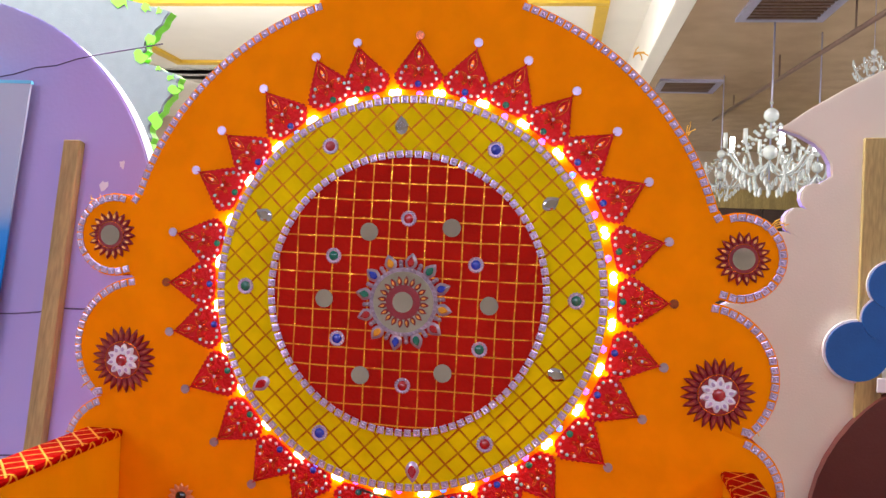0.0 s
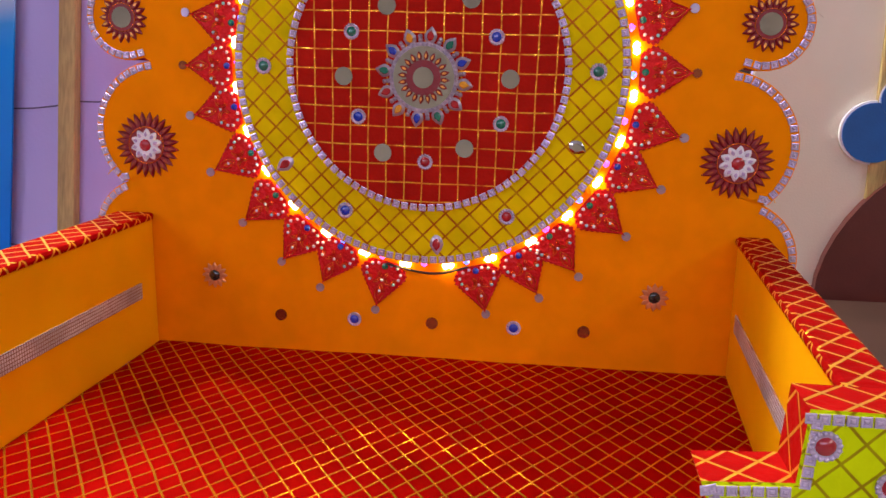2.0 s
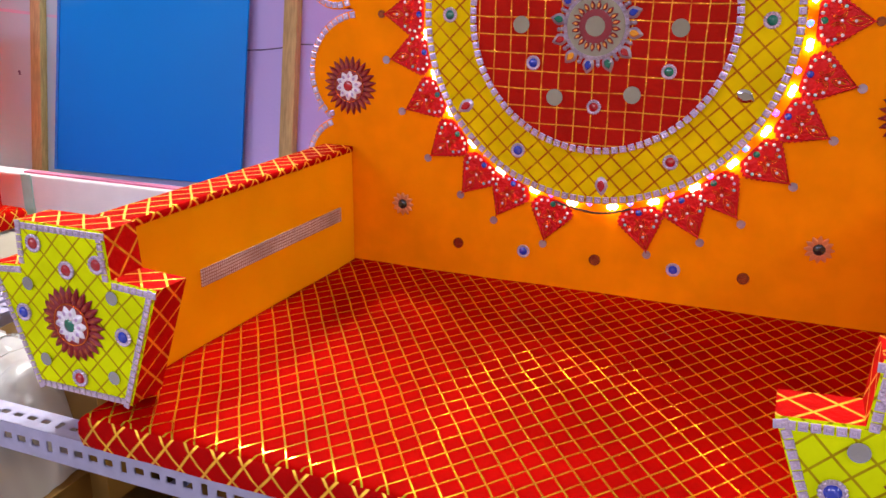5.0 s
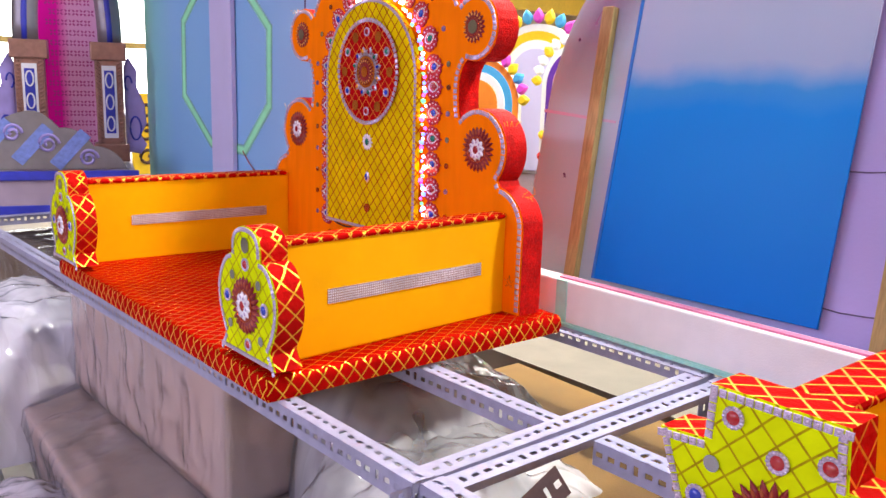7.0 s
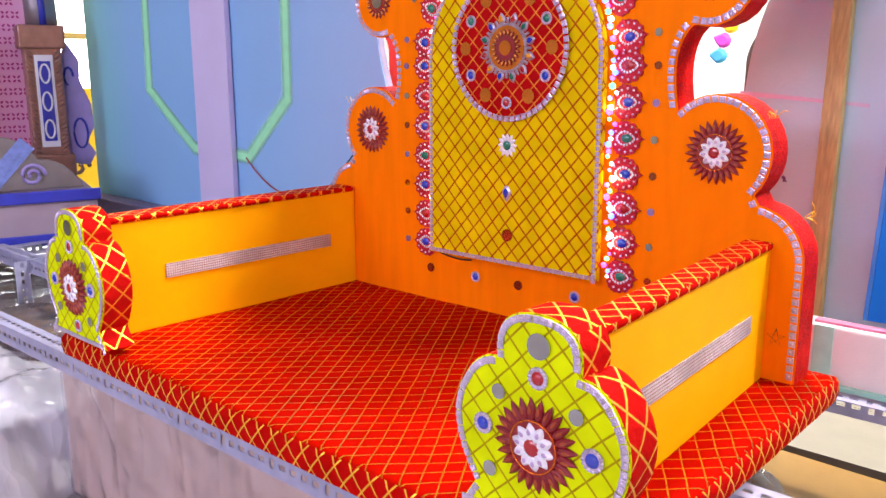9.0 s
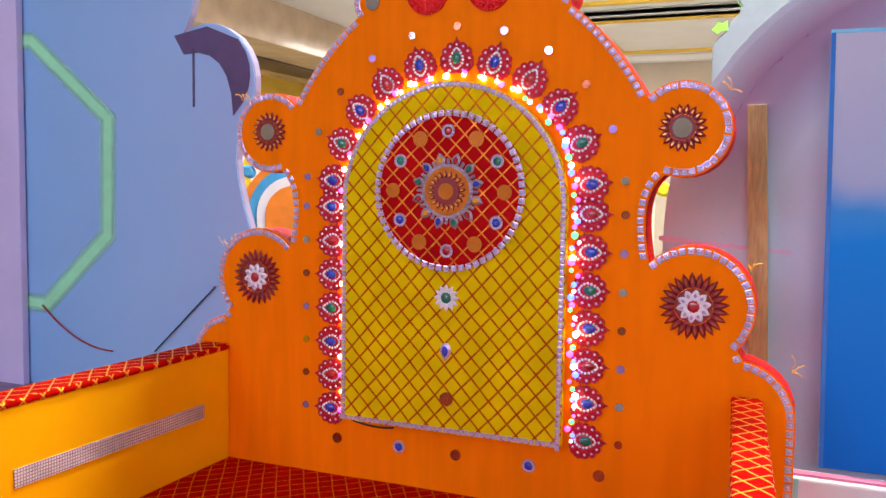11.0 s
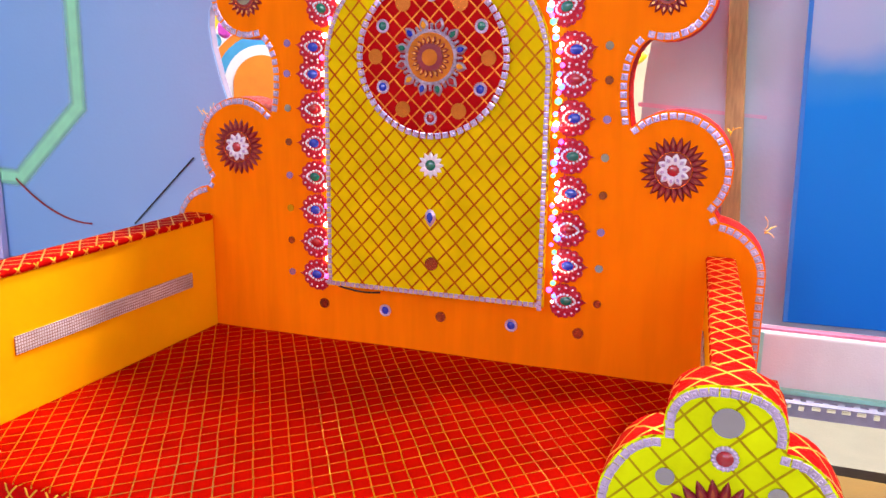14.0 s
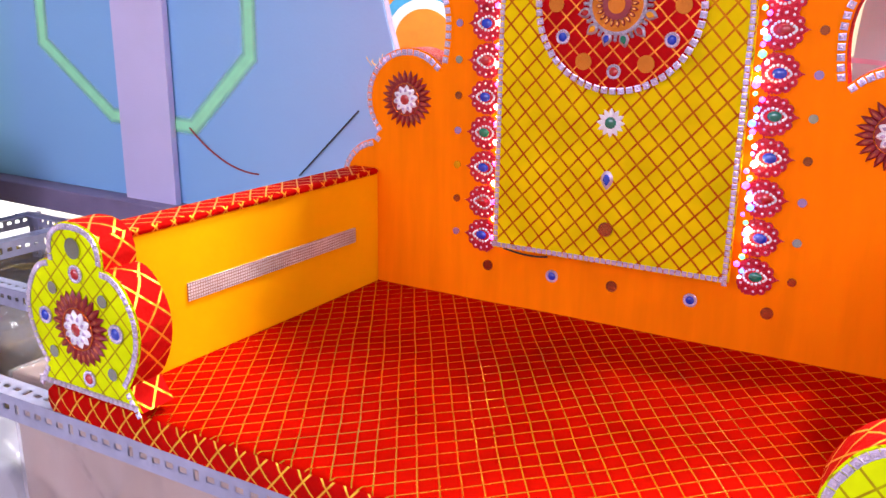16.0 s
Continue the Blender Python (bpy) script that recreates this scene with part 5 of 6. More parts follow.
wrapped_box(pose(-2.7, 0.92, 0.0, 0, 0, 0), (1.2, 0.6, 0.17), cardboard, "flat brown carton wrapped in plastic on the floor", 12.0)
bag(-3.35, -2.55, 0.55, 1.25, 0.30, 0.42, 2.2, milky_film, "milky crumpled plastic bag spilling from under the table")
bag(-3.6, -2.75, 0.2, 0.85, 0.0, 0.52, 3.1, milky_film, "milky plastic bag heaped on the floor by the aisle")
bag(-1.75, -0.72, 0.72, 1.35, 0.05, 0.50, 5.4, milky_film, "milky white plastic bag stuffed under the table joint")
bag(-2.5, -1.4, 0.45, 0.98, 0.0, 0.40, 6.6, milky_film, "milky plastic bag lying before the cartons")
bag(-1.45, -0.93, 1.0, 1.58, 0.46, 0.26, 8.8, crumpled_film, "clear crumpled plastic sheet over a carton between the thrones")
bag(-2.0, -1.25, 1.15, 1.7, 0.5, 0.3, 9.9, crumpled_film, "clear crumpled plastic sheet pushed under the throne")


def carton(x0, y0, z0, w, d, h, mat, label, turn=0.0, open_top=True):
    c = thing("carton", pose(x0, y0, z0, 0, 0, turn), label, "box", "boxes under the tables")
    t = 0.006
    part("bottom", box((0, 0, 0), (w, d, t)), mat, c)
    for lo, hi in (((0, 0), (w, t)), ((0, d - t), (w, d)), ((0, t), (t, d - t)), ((w - t, t), (w, d - t))):
        part("side", box((*lo, t), (*hi, h)), mat, c)
    if open_top:
        bm = box((0, -h * 0.4, -0.002), (w, 0, 0.003))
        part("flap", bm, mat, c, "", pose(0, 0.0, h, -35))
        part("flap", box((0, 0, -0.002), (w, d * 0.5, 0.003)), mat, c, "", pose(0, d * 0.52, h, -8))
    else:
        part("lid", box((-0.002, -0.002, h), (w + 0.002, d * 0.498, h + 0.005)), mat, c)
        part("lid", box((-0.002, d * 0.502, h), (w + 0.002, d, h + 0.005)), mat, c)
    return c


carton(-1.50, 1.05, 0.02, 0.6, 0.62, 0.44, cardboard, "brown carton under the table joint", 3, False)
carton(-1.62, 1.42, 0.40, 0.75, 0.44, 0.26, cardboard, "closed brown carton at the back under the table", -2, False)
carton(-0.80, 0.98, 0.0, 0.62, 0.6, 0.36, cardboard, "pale brown carton with a sheet of film under the table", 1, False)
carton(-0.12, 1.0, 0.0, 0.8, 0.6, 0.5, cardboard, "brown carton under the round-disc throne", 0, False)
carton(-0.78, 1.62, 0.0, 1.2, 0.6, 0.62, cardboard, "tall brown carton behind the tables", 0, False)
carton(-1.9, 1.885, 0.0, 1.08, 0.56, 0.66, cardboard_pale, "pale carton standing behind the tables", 0, False)

# ---- the pink and silver throne on the far table ----
hot_pink = painted("pink_fade", [(-0.14, (0.9, 0.003, 0.42)), (-0.045, (0.9, 0.006, 0.48)), (0.0, (0.85, 0.40, 0.72)), (0.12, (0.85, 0.46, 0.75)), (0.14, (0.9, 0.10, 0.55))], 0, 0.5, 0.015)
copper = material("copper_paint", (0.36, 0.19, 0.15), 0.35, 0.5, vary=0.2, scale=40)
royal = material("royal_blue", (0.03, 0.04, 0.42), 0.4, vary=0.2, scale=30)
violet = material("violet_paint", (0.34, 0.28, 0.62), 0.45, vary=0.15, scale=20)
faded_blue = material("faded_blue", (0.16, 0.22, 0.55), 0.5, vary=0.3, scale=60)
pink_cut = material("pink_cut", (0.50, 0.03, 0.28), 0.5, vary=0.1)
silver_paint = material("silver_paint", (0.27, 0.25, 0.27), 0.35, 0.5, vary=0.15, scale=20)
white_paint = material("white_paint", (0.8, 0.8, 0.82), 0.5, vary=0.04)
mauve_panel = material("mauve_panel", (0.36, 0.28, 0.36), 0.5, vary=0.12, scale=12)
pink = thing("pink_throne", pose(-3.74, 1.37, 0.0, 0, 0, 72), "pink and silver festival throne with carved pillars", "throne")
part("base", box((-0.62, -0.30, 0.865), (0.23, 0.5, 1.02), 0.004), mauve_panel, pink, "mauve base")
for z0, z1 in ((0.865, 0.90), (0.995, 1.03)):
    part("base_band", box((-0.63, -0.312, z0), (0.24, -0.301, z1), 0.003), royal, pink, "royal blue band")
pts = [(0.14, 1.03), (0.14, 1.72)] + arc(0, 1.72, 0.14, 5, 175, 20, 1.0) + [(-0.14, 1.72), (-0.14, 1.03)]
part("back_panel", prism(tidy(pts), 0.19, 0.21), [hot_pink, hot_pink], pink, "pink perforated back panel")
bm = bmesh.new()
for r in range(16):
    for c in range(6):
        x, z = -0.075 + c * 0.030 + (0.015 if r % 2 else 0), 1.10 + r * 0.042
        for k in range(4):
            a = math.pi / 2 * k + 0.78
            add_drop(bm, x + 0.004 * math.cos(a), 0.1895, z + 0.004 * math.sin(a), 0.0038, 0.013, a, 0.0006, 0, 8)
part("fretwork", bm, pink_cut, pink, "small cut petals")
for sx in (-1, 1):
    x = sx * 0.15
    part("pillar", box((x - 0.055, 0.05, 1.03), (x + 0.055, 0.16, 1.50), 0.004), copper, pink, "copper pillar")
    for z in (1.03, 1.45):
        part("pillar_block", box((x - 0.07, 0.035, z), (x + 0.07, 0.175, z + 0.075), 0.006), copper, pink, "fluted copper block")
    part("pillar_plate", box((x - 0.028, 0.044, 1.13), (x + 0.028, 0.05, 1.43), 0.001), white_paint, pink, "white pillar plate")
    part("pillar_inlay", box((x - 0.019, 0.041, 1.15), (x + 0.019, 0.045, 1.41), 0.001), royal, pink, "blue inlay")
    for z in (1.19, 1.28, 1.37):
        bm = bmesh.new()
        ring = [(x + 0.014 * math.cos(2 * math.pi * k / 16), 0.040, z + 0.03 * math.sin(2 * math.pi * k / 16)) for k in range(17)]
        tube(bm, ring, 0.0035, 5)
        part("inlay_ring", bm, white_paint, pink)
    for s2 in (-1, 1):
        bm = bmesh.new()
        for k in range(22):
            z = 1.11 + k * 0.0155
            tube(bm, [(x + s2 * 0.034, 0.049, z), (x + s2 * 0.052, 0.047, z + 0.012)], 0.004, 5)
        part("rope_edge", bm, copper, pink, "twisted copper edge")
    # arch side piece above the pillar
    bm = bmesh.new()
    curve = [(sx * (0.16 - 0.055 * (k / 8) ** 2), 0.10, 1.525 + 0.055 * k) for k in range(9)]
    tube(bm, curve, 0.05, 10)
    part("arch_limb", bm, silver_paint, pink, "silver arch limb")
    bm = bmesh.new()
    tube(bm, [(a * 1.0, 0.052, c) for a, b, c in curve], 0.012, 6)
    part("arch_trim", bm, royal, pink, "blue key-pattern trim")
    # carved violet bracket outside the pillar
    out = [(0.0, 0.0), (0.06, -0.01), (0.085, 0.03), (0.06, 0.07), (0.085, 0.12), (0.08, 0.2), (0.05, 0.28), (0.055, 0.34), (0.02, 0.4), (0.0, 0.36)]
    bm = prism([(x + sx * (0.058 + a), 1.07 + b) for a, b in (out if sx > 0 else out[::-1])], 0.08, 0.12, 0.006)
    part("bracket", bm, [violet, violet], pink, "violet carved bracket")
    bm = bmesh.new()
    tube(bm, [(x + sx * (0.098 + 0.022 * math.cos(a)), 0.078, 1.17 + 0.05 * math.sin(a)) for a in [k * 0.45 for k in range(15)]], 0.004, 5)
    part("carving", bm, royal, pink, "blue carved scroll")
    bm = bmesh.new()
    tube(bm, [(x + sx * (0.075 + 0.014 * math.cos(a)), 0.078, 1.36 + 0.03 * math.sin(a)) for a in [k * 0.5 for k in range(10)]], 0.004, 5)
    part("carving", bm, royal, pink, "blue carved scroll")
crest = [(-0.5, 1.031), (0.2, 1.031)] + bend((0.2, 1.031), (0.16, 1.12), (0.08, 1.12), 6) + bend((0.08, 1.12), (0.03, 1.20), (-0.04, 1.19), 6) + bend((-0.04, 1.19), (-0.1, 1.27), (-0.16, 1.25), 6) + bend((-0.16, 1.25), (-0.22, 1.24), (-0.26, 1.19), 6) + bend((-0.26, 1.19), (-0.36, 1.19), (-0.4, 1.12), 6) + bend((-0.4, 1.12), (-0.49, 1.11), (-0.5, 1.04), 6)
part("front_crest", prism(tidy(crest), -0.27, -0.25, 0.003), [silver_paint, silver_paint], pink, "silver cut-out scroll crest")
for cx, cz, r in ((0.06, 1.075, 0.035), (-0.08, 1.13, 0.04), (-0.2, 1.17, 0.035), (-0.3, 1.1, 0.045)):
    bm = bmesh.new()
    tube(bm, [(cx + r * (1 - k / 26) * math.cos(k * 0.5), -0.272, cz + r * (1 - k / 26) * math.sin(k * 0.5)) for k in range(22)], 0.006, 5)
    part("crest_scroll", bm, violet, pink, "violet-painted scroll")
for k in range(3):
    part("crest_stripe", box((-0.025, 0, 0), (0.025, 0.002, 0.17)), faded_blue, pink, "blue sprayed stripe", pose(-0.06 - 0.13 * k, -0.2735, 1.045 + 0.02 * k, 0, 42, 0) @ pose(0, 0, 0))

# yellow carved rail behind it
yellow_paint = material("yellow_paint", (0.8, 0.55, 0.01), 0.45, vary=0.08)
rail = thing("yellow_rail", pose(-4.35, 2.35, 0.0, 0, 0, 60), "bright yellow carved foam rail with scrolls", "rail")
part("panel", box((-0.5, 0, 0.86), (0.6, 0.03, 1.30), 0.005), yellow_paint, rail)
# dark tubes drawn for the shadowed cuts of the yellow carving
bm = bmesh.new()
for r in range(3):
    for c in range(7):
        x, z = -0.42 + c * 0.15, 0.96 + r * 0.13
        tube(bm, [(x + 0.05 * (1 - k / 20) * math.cos(k * 0.5 + r), -0.003, z + 0.05 * (1 - k / 20) * math.sin(k * 0.5 + r)) for k in range(16)], 0.009, 5)
part("scrollwork", bm, dark_wood, rail, "dark shadow-cut scrolls")
single("prop_table", box((-6.0, 2.2, 0.80), (-2.3, 6.2, 0.86), 0.004), dark_wood, "long dark display table behind the boards", "table")

# ---- painted set pieces seen through the gaps ----
cream_paint = material("cream_paint", (0.70, 0.67, 0.57), 0.55, vary=0.06, scale=6)
sky_blue = material("sky_blue", (0.06, 0.35, 0.65), 0.45, vary=0.1)
bright_orange = material("bright_orange", (0.85, 0.25, 0.02), 0.5, vary=0.1)
magenta = material("magenta_paint", (0.6, 0.06, 0.5), 0.5, vary=0.1)
leaf_green = material("leaf_green_paint", (0.15, 0.5, 0.06), 0.5, vary=0.1)
violet_deep = material("violet_deep", (0.10, 0.02, 0.30), 0.45, vary=0.15)
pale_pink = material("pale_pink", (0.80, 0.52, 0.72), 0.5, vary=0.12, scale=60)
teal_deep = material("teal_deep", (0.008, 0.20, 0.36), 0.3, vary=0.3, scale=60)
red_paint = material("red_paint", (0.65, 0.02, 0.02), 0.45, vary=0.1)


def set_piece(x, y, turn, w, h, colours, label, ground=None, petals=None):
    """A painted foam arch: nested scalloped rings on a board, with petals round the rim."""
    s = thing("set_piece", pose(x, y, 0.86, 0, 0, turn), label, "decoration", "painted set pieces")
    pts = [(w / 2, 0), (w / 2, h * 0.6)] + arc(0, h * 0.6, w / 2, 6, 174, 24) + [(-w / 2, h * 0.6), (-w / 2, 0)]
    part("board", prism(tidy(pts), 0, 0.03, 0.003), [ground or cream_paint, cream_paint], s)
    for k, mt in enumerate(colours):
        f = 0.86 - 0.17 * k
        pts = [(w / 2 * f, 0.02), (w / 2 * f, h * 0.6)] + arc(0, h * 0.6, w / 2 * f, 6, 174, 24) + [(-w / 2 * f, h * 0.6), (-w / 2 * f, 0.02)]
        part("ring", prism(tidy(pts), -0.006 * (k + 1), 0.0, 0.001), [mt, mt], s)
    for k in range(15):
        a = radians(6 + 12 * k)
        bm = bmesh.new()
        add_drop(bm, 0, 0, 0, w * 0.06, w * 0.15, a, 0.02, 0)
        part("petal", bm, (petals or (yellow_paint, magenta, sky_blue))[k % 3], s, "", Matrix.Translation((w / 2 * math.cos(a), -0.001, h * 0.6 + w / 2 * math.sin(a))))
    for k in range(6):
        bm = bmesh.new()
        add_dome(bm, 0, 0, 0, w * 0.05, 0.02, 12, 0, rings=3)
        part("boss", bm, (red_paint, sky_blue, yellow_paint)[k % 3], s, "", Matrix.Translation(((-1) ** k * w * 0.46, -0.002, 0.08 + 0.12 * (k // 2) * h)))
    return s


set_piece(-2.87, 3.5, 12, 0.44, 0.9, [violet_deep, pale_pink, violet_deep, teal_deep], "white foam arch with violet, pink and teal painted rings", white_paint, (white_paint, white_paint, yellow_paint))
set_piece(-3.75, 4.1, 20, 0.62, 1.0, [yellow_paint, white_paint, pale_lilac], "white foam arch with a yellow frame and lilac panel", white_paint)
set_piece(-2.02, 3.5, 4, 0.5, 0.9, [white_paint, dark_wood, bright_orange, cream_paint], "cream foam arch with white, dark and orange rings")
set_piece(-3.0, 2.95, 15, 0.42, 0.75, [sky_blue, white_paint, bright_orange], "orange and blue painted foam arch behind the boards", bright_orange)
set_piece(-4.5, 3.6, 25, 0.6, 1.0, [red_paint, white_paint, leaf_green, sky_blue], "red, white and green painted foam arch")
set_piece(-5.6, 3.0, 40, 0.55, 0.9, [yellow_paint, bright_orange, sky_blue], "yellow and orange painted foam arch")
set_piece(-3.3, 5.6, 0, 1.0, 1.25, [white_paint, cream_paint, white_paint], "large white foam arch at the back")
for x, y, mt, label in ((-3.0, 3.5, red_paint, "red painted pot with yellow rim on the display table"), (-2.62, 3.6, yellow_paint, "yellow painted pot on the display table"), (-3.5, 3.4, yellow_paint, "yellow painted pot with pink collar on the table")):
    pot = thing("painted_pot", pose(x, y, 0.86), label, "pot", "painted pots")
    bm = bmesh.new()
    prof = [(0.05, 0), (0.085, 0.03), (0.1, 0.09), (0.08, 0.15), (0.05, 0.18), (0.07, 0.21)]
    rings = [[bm.verts.new((r * math.cos(2 * math.pi * k / 18), r * math.sin(2 * math.pi * k / 18), z)) for k in range(18)] for r, z in prof]
    for a, b in zip(rings, rings[1:]):
        for k in range(18):
            bm.faces.new((a[k], a[(k + 1) % 18], b[(k + 1) % 18], b[k])).smooth = True
    bm.faces.new(rings[0][::-1])
    part("body", bm, mt, pot)
    bm = bmesh.new()
    tube(bm, [(0.07 * math.cos(2 * math.pi * k / 18), 0.07 * math.sin(2 * math.pi * k / 18), 0.21) for k in range(19)], 0.008, 6)
    part("rim", bm, magenta, pot)

# ---- the grey cut-out with green sprayed edges, behind the arch backing ----
grey_foam = material("grey_foam", (0.22, 0.27, 0.30), 0.6, vary=0.08)
green_edge = material("green_spray", (0.25, 0.85, 0.06), 0.55, vary=0.1)
rim = [(-1.44, 1.95), (-1.39, 1.86), (-1.45, 1.78), (-1.38, 1.70), (-1.44, 1.63), (-1.38, 1.55), (-1.45, 1.45), (-1.45, -0.36), (-0.75, -0.36), (-0.75, 0.9), (-0.80, 1.15), (-0.845, 1.29), (-0.85, 1.366), (-0.80, 1.44), (-0.765, 1.505), (-0.88, 1.55), (-0.87, 1.60), (-0.80, 1.687), (-0.94, 1.725), (-0.90, 1.80), (-0.96, 1.92)]
zig = []
for (ax, az), (bx, bz) in zip(rim, rim[1:]):
    for k in range(5):
        t = k / 5
        zig.append((ax + (bx - ax) * t + 0.008 * (k % 2), az + (bz - az) * t))
jag = thing("jagged_cutout", pose(-0.06, 2.62, 0.36), "grey foam cut-out with jagged green-sprayed edges", "decoration")
part("board", prism(tidy(zig), 0, 0.04, 0.004), [grey_foam, green_edge], jag)
for x, z, r in ((-0.93, 1.79, 0.045), (-0.945, 1.72, 0.04), (-0.87, 1.70, 0.018), (-0.835, 1.69, 0.016), (-0.855, 1.61, 0.03), (-0.885, 1.565, 0.03), (-0.83, 1.53, 0.014), (-0.79, 1.505, 0.015), (-0.78, 1.47, 0.02), (-0.83, 1.38, 0.03),
                (-1.43, 1.62, 0.03), (-1.41, 1.72, 0.025), (-1.42, 1.82, 0.02), (-1.43, 1.5, 0.025)):
    bm = bmesh.new()
    ring = [(x + r * random.uniform(0.25, 1.0) * math.cos(0.7 * k), z + r * random.uniform(0.25, 1.0) * math.sin(0.7 * k)) for k in range(9)]
    add_prism(bm, ring, -0.0012, 0.001, 0)
    part("spray_patch", bm, green_edge, jag, "bright green sprayed patch")

# ---- the cream board with the vase and blue flowers ----
cream_board = thing("cream_board", pose(0.575, 2.28, 0.0, 0, 0, -4), "cream foam board with scalloped edge and pasted vase", "decoration")
scal = [(1.3, 0.0), (1.3, 2.05), (0.75, 1.97)] + bend((0.75, 1.97), (0.35, 1.88), (0.12, 1.70), 8) + bend((0.12, 1.70), (0.23, 1.67), (0.225, 1.60), 5)
for k in range(6):
    cx, cz = 0.20 - 0.032 * k, 1.555 - 0.052 * k
    scal += arc(cx - 0.005, cz, 0.030, 75, 245, 6)
scal += [(0.02, 1.25), (0.06, 1.15), (0.04, 1.0), (0.04, 0.0)]
part("board", prism(tidy(scal[::-1], 0.004), 0, 0.035, 0.003), [cream_paint, violet], cream_board)
part("batten", box((0.285, -0.015, 0.95), (0.335, 0.0, 1.68), 0.002), timber, cream_board, "brown wooden batten")
deep_blue = material("deep_blue", (0.005, 0.10, 0.38), 0.4, vary=0.1)
brown_vase = material("brown_vase", (0.10, 0.02, 0.015), 0.4, vary=0.15, scale=15)
bm = bmesh.new()
add_prism(bm, tidy([(0.40 + 0.2 * math.cos(2 * math.pi * k / 40) * (1 - 0.25 * max(0, math.sin(2 * math.pi * k / 40)) ** 2), 0.88 + 0.29 * math.sin(2 * math.pi * k / 40)) for k in range(40)]), -0.03, -0.001, 0)
part("vase", bm, brown_vase, cream_board, "dark brown cut-out vase")
part("vase_band", box((0.32, -0.034, 1.155), (0.48, -0.029, 1.185), 0.002), foam_white, cream_board, "pale band")
for k, (x, z, r) in enumerate(((0.285, 1.235, 0.062), (0.335, 1.305, 0.045), (0.35, 1.375, 0.05), (0.40, 1.45, 0.035), (0.42, 1.31, 0.07), (0.47, 1.40, 0.06), (0.44, 1.22, 0.055))):
    bm = bmesh.new()
    add_prism(bm, circle(r * 1.07, 28), -0.012, 0.0, 0)
    add_prism(bm, circle(r, 28), -0.018, -0.005, 1)
    part("flower_petal", bm, [white_paint, deep_blue], cream_board, "blue round petal with white edge", Matrix.Translation((x, -0.002 - 0.003 * k, z)))
bm = bmesh.new()
add_drop(bm, 0.41, -0.04, 1.19, 0.03, 0.11, math.pi / 2, 0.006, 0)
part("bud", bm, white_paint, cream_board, "white pointed bud")

glitter = material("gold_glitter", (0.75, 0.42, 0.08), 0.3, 0.8, vary=0.5, scale=500, bump=0.8, bump_scale=500)
ball = thing("glitter_ball", pose(0.86, 1.80, TT + 0.052), "gold glitter ball with a small yellow leaf", "ornament")
bm = bmesh.new()
bmesh.ops.create_icosphere(bm, subdivisions=3, radius=0.05)
part("ball", bm, glitter, ball, smooth=True)
bm = bmesh.new()
add_drop(bm, 0, 0, 0.04, 0.01, 0.05, radians(75), 0.003, 0)
part("leaf", bm, yellow_paint, ball)
single("side_table", box((0.55, 1.68, TT - 0.03), (1.6, 2.2, TT), 0.003), dark_wood, "dark low table beside the throne", "table")

# ---- chandeliers in the side aisle ----
crystal = material("crystal", (0.5, 0.55, 0.55), 0.05, 0.0, vary=0, bump=0, coat=1.0, spec=1.0)
bulb_mat = material("bulb", (1, 1, 1), 0.3, vary=0, bump=0, emit=(0.9, 0.97, 1.0), strength=22)


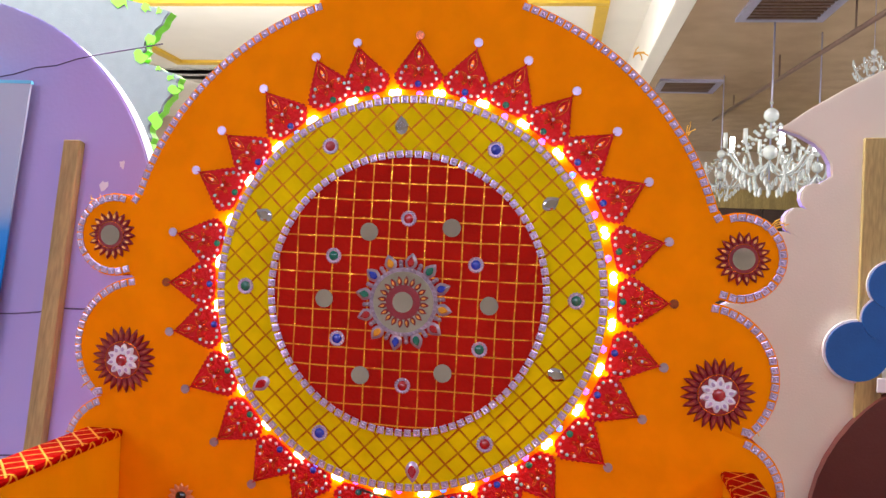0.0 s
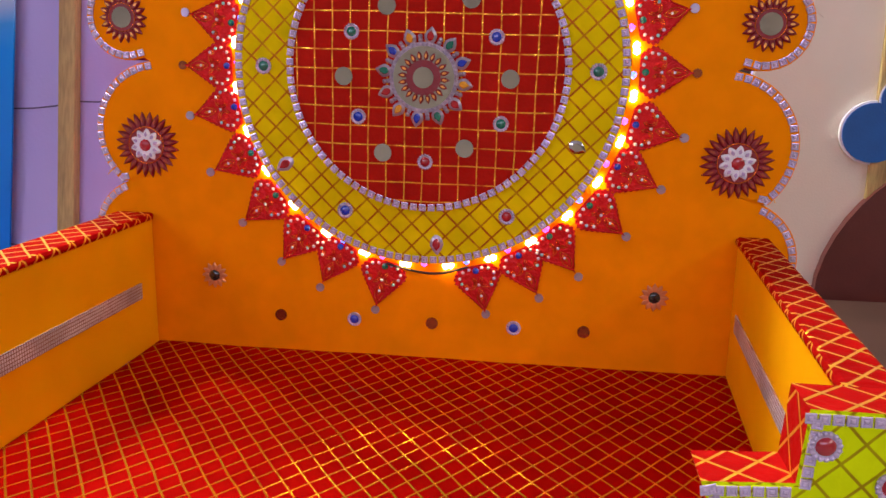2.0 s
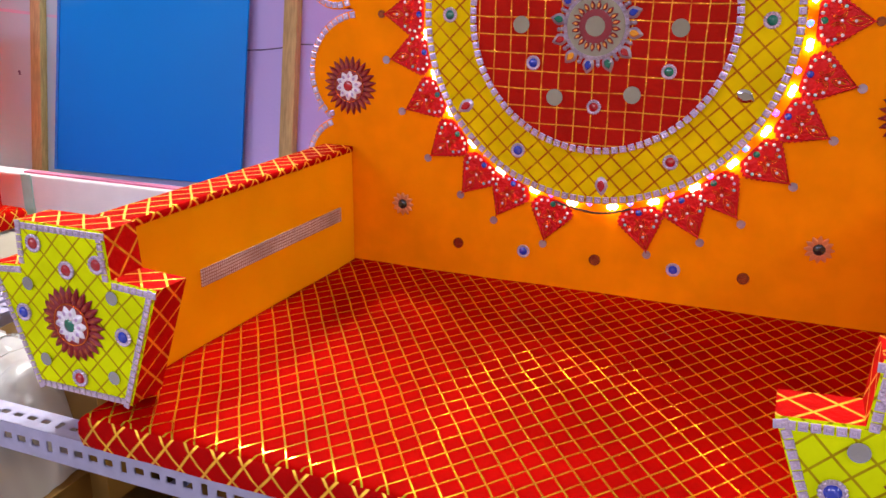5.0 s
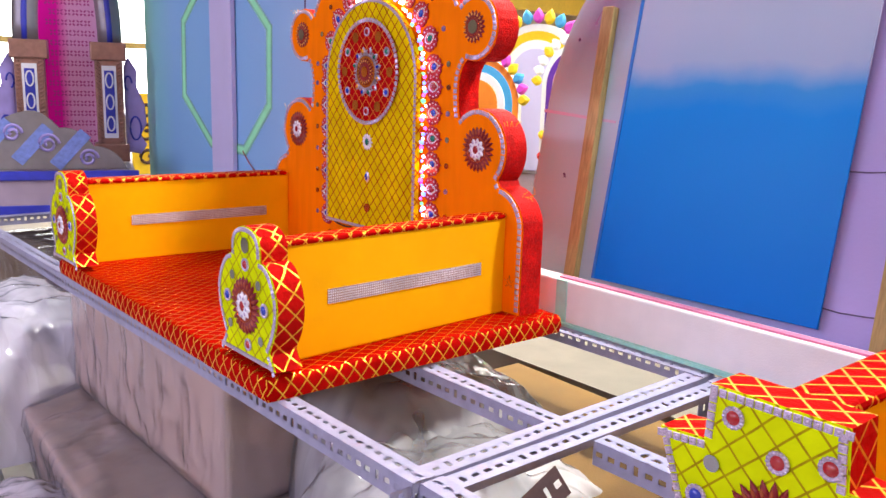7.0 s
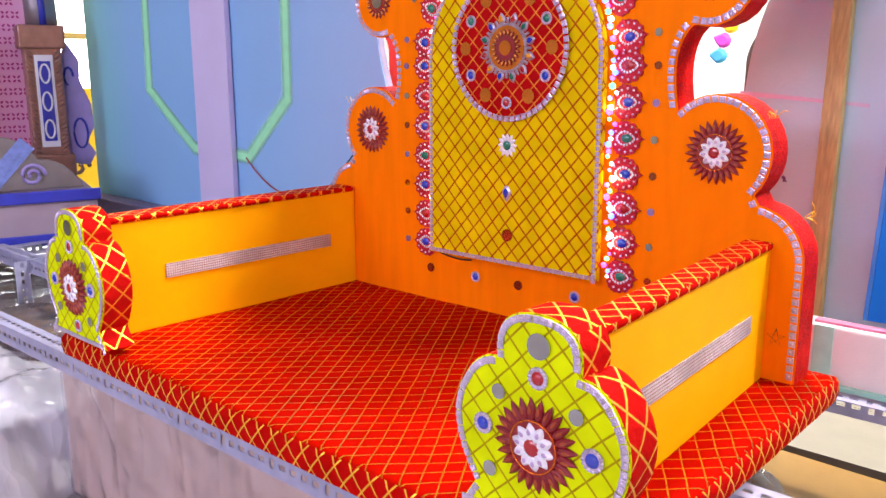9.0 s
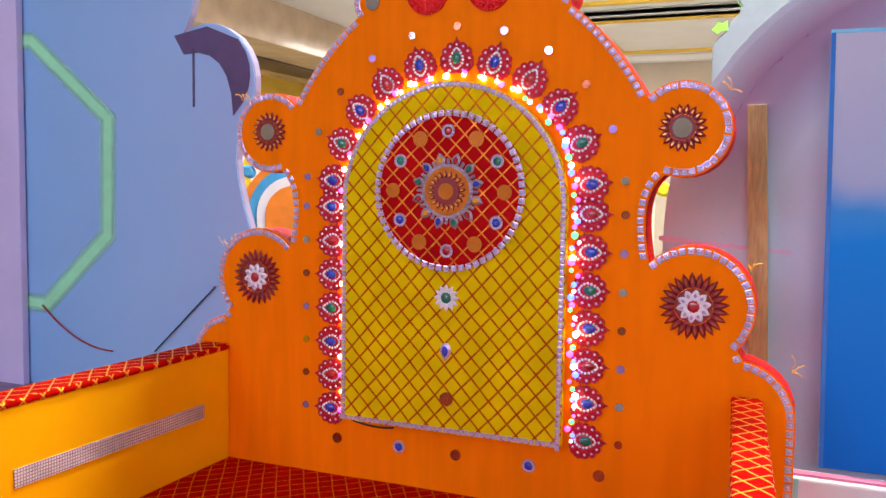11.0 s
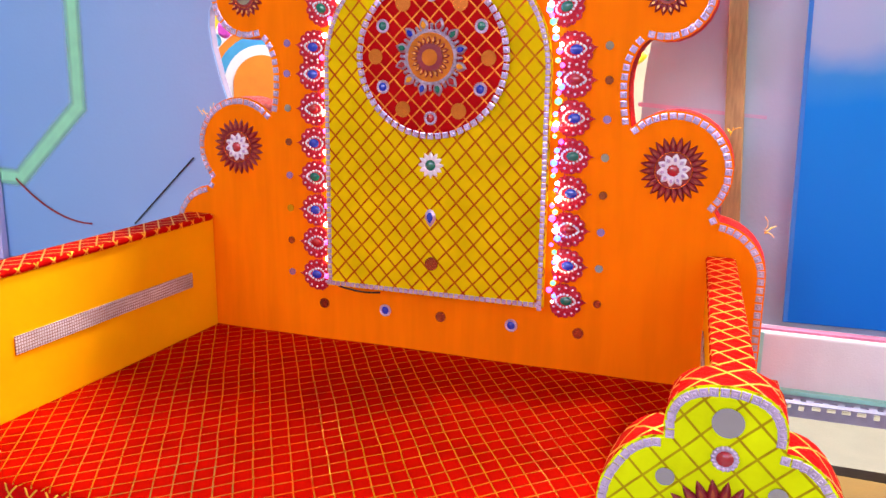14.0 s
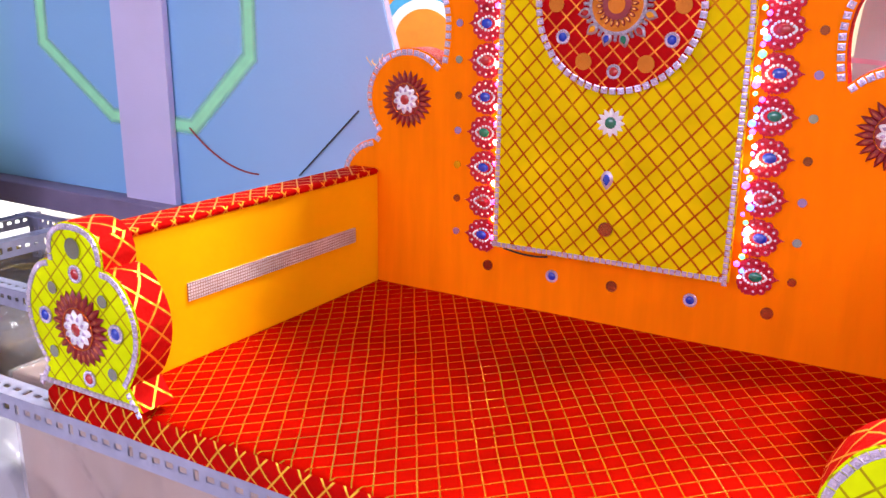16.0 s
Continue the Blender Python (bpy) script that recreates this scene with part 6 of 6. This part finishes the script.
def chandelier(x, y, z, s, lit, label, hang=2.86):
    c = thing("chandelier", pose(x, y, z), label, "chandelier", "crystal chandeliers")
    bm = bmesh.new()
    tube(bm, [(0, 0, 0), (0, 0, 0.55 * s), (0, 0, hang - z)], 0.006 * s, 6)
    part("stem", bm, steel, c)
    for zz, r in ((0.18, 0.05), (0.30, 0.035), (0.42, 0.05)):
        bm = bmesh.new()
        bmesh.ops.create_icosphere(bm, subdivisions=2, radius=r * s, matrix=Matrix.Translation((0, 0, zz * s)))
        part("glass_ball", bm, crystal, c, smooth=True)
    for k in range(8):
        a = 2 * math.pi * k / 8
        bm = bmesh.new()
        tube(bm, [(0.28 * s * t * math.cos(a), 0.28 * s * t * math.sin(a), s * (0.12 - 0.14 * math.sin(t * 3.0) + 0.12 * t)) for t in [q / 8 for q in range(9)]], 0.008 * s, 5)
        arm = part("arm", bm, crystal, c)
        bm = bmesh.new()
        tube(bm, [(0.28 * s * math.cos(a), 0.28 * s * math.sin(a), 0.2 * s), (0.28 * s * math.cos(a), 0.28 * s * math.sin(a), 0.3 * s)], 0.015 * s, 6)
        part("candle", bm, bulb_mat if lit and k % 3 == 0 else crystal, arm)
        bm = bmesh.new()
        for q in range(7):
            bmesh.ops.create_icosphere(bm, subdivisions=1, radius=0.019 * s, matrix=Matrix.Translation((s * 0.28 * (1 - 0.12 * q) * math.cos(a + 0.1 * q), s * 0.28 * (1 - 0.12 * q) * math.sin(a + 0.1 * q), s * (0.10 - 0.03 * q))) @ Matrix.Diagonal((0.7, 0.7, 1.8, 1)))
        tagged(part("crystal_drop", bm, crystal, arm), kind="stuff")
        bm = bmesh.new()
        for q in range(9):
            t = q / 8
            bmesh.ops.create_icosphere(bm, subdivisions=1, radius=0.014 * s, matrix=Matrix.Translation((s * 0.26 * t * math.cos(a), s * 0.26 * t * math.sin(a), s * (0.5 - 0.34 * t ** 0.6))))
        tagged(part("crystal_chain", bm, crystal, arm), kind="stuff")
    return c


chandelier(1.48, 5.6, 1.90, 0.92, True, "lit crystal chandelier hanging from a pipe")
chandelier(1.84, 5.9, 1.88, 0.75, False, "unlit crystal chandelier hanging from a pipe")
chandelier(1.50, 7.2, 1.95, 0.7, False, "crystal chandelier further down the aisle")
chandelier(1.80, 4.9, 2.35, 0.35, False, "small glass pendant lamp on the pipe")
chandelier(1.98, 4.7, 2.45, 0.35, False, "small glass pendant lamp on the pipe")
chandelier(-4.35, 8.4, 2.55, 0.9, False, "crystal chandelier near the brown soffit", 3.2)
pipe = thing("hanging_pipe", pose(0, 0, 0), "thin dark pipe carrying the chandeliers", "pipe")
bm = bmesh.new()
tube(bm, [(1.75, 9.0, 2.80), (1.73, 4.4, 2.6)], 0.014, 8)
part("rod", bm, dark_steel, pipe)
for y in (5.0, 6.5, 8.0):
    bm = bmesh.new()
    tube(bm, [(1.74, y, 2.62 + 0.04 * (y - 4.4)), (1.74, y, 2.86)], 0.006, 6)
    part("hanger", bm, dark_steel, pipe)
door = thing("door_1", pose(2.6, 11.95, 0), "dark wooden double door in the far wall", "door", kind="structure")
for k in range(3):
    part("leaf", box((-0.9 + k * 0.62, -0.05, 0), (-0.3 + k * 0.62, 0.0, 2.1), 0.004), dark_wood, door)
part("lintel", box((-1.0, -0.08, 2.1), (1.1, 0.02, 2.35), 0.005), timber, door)
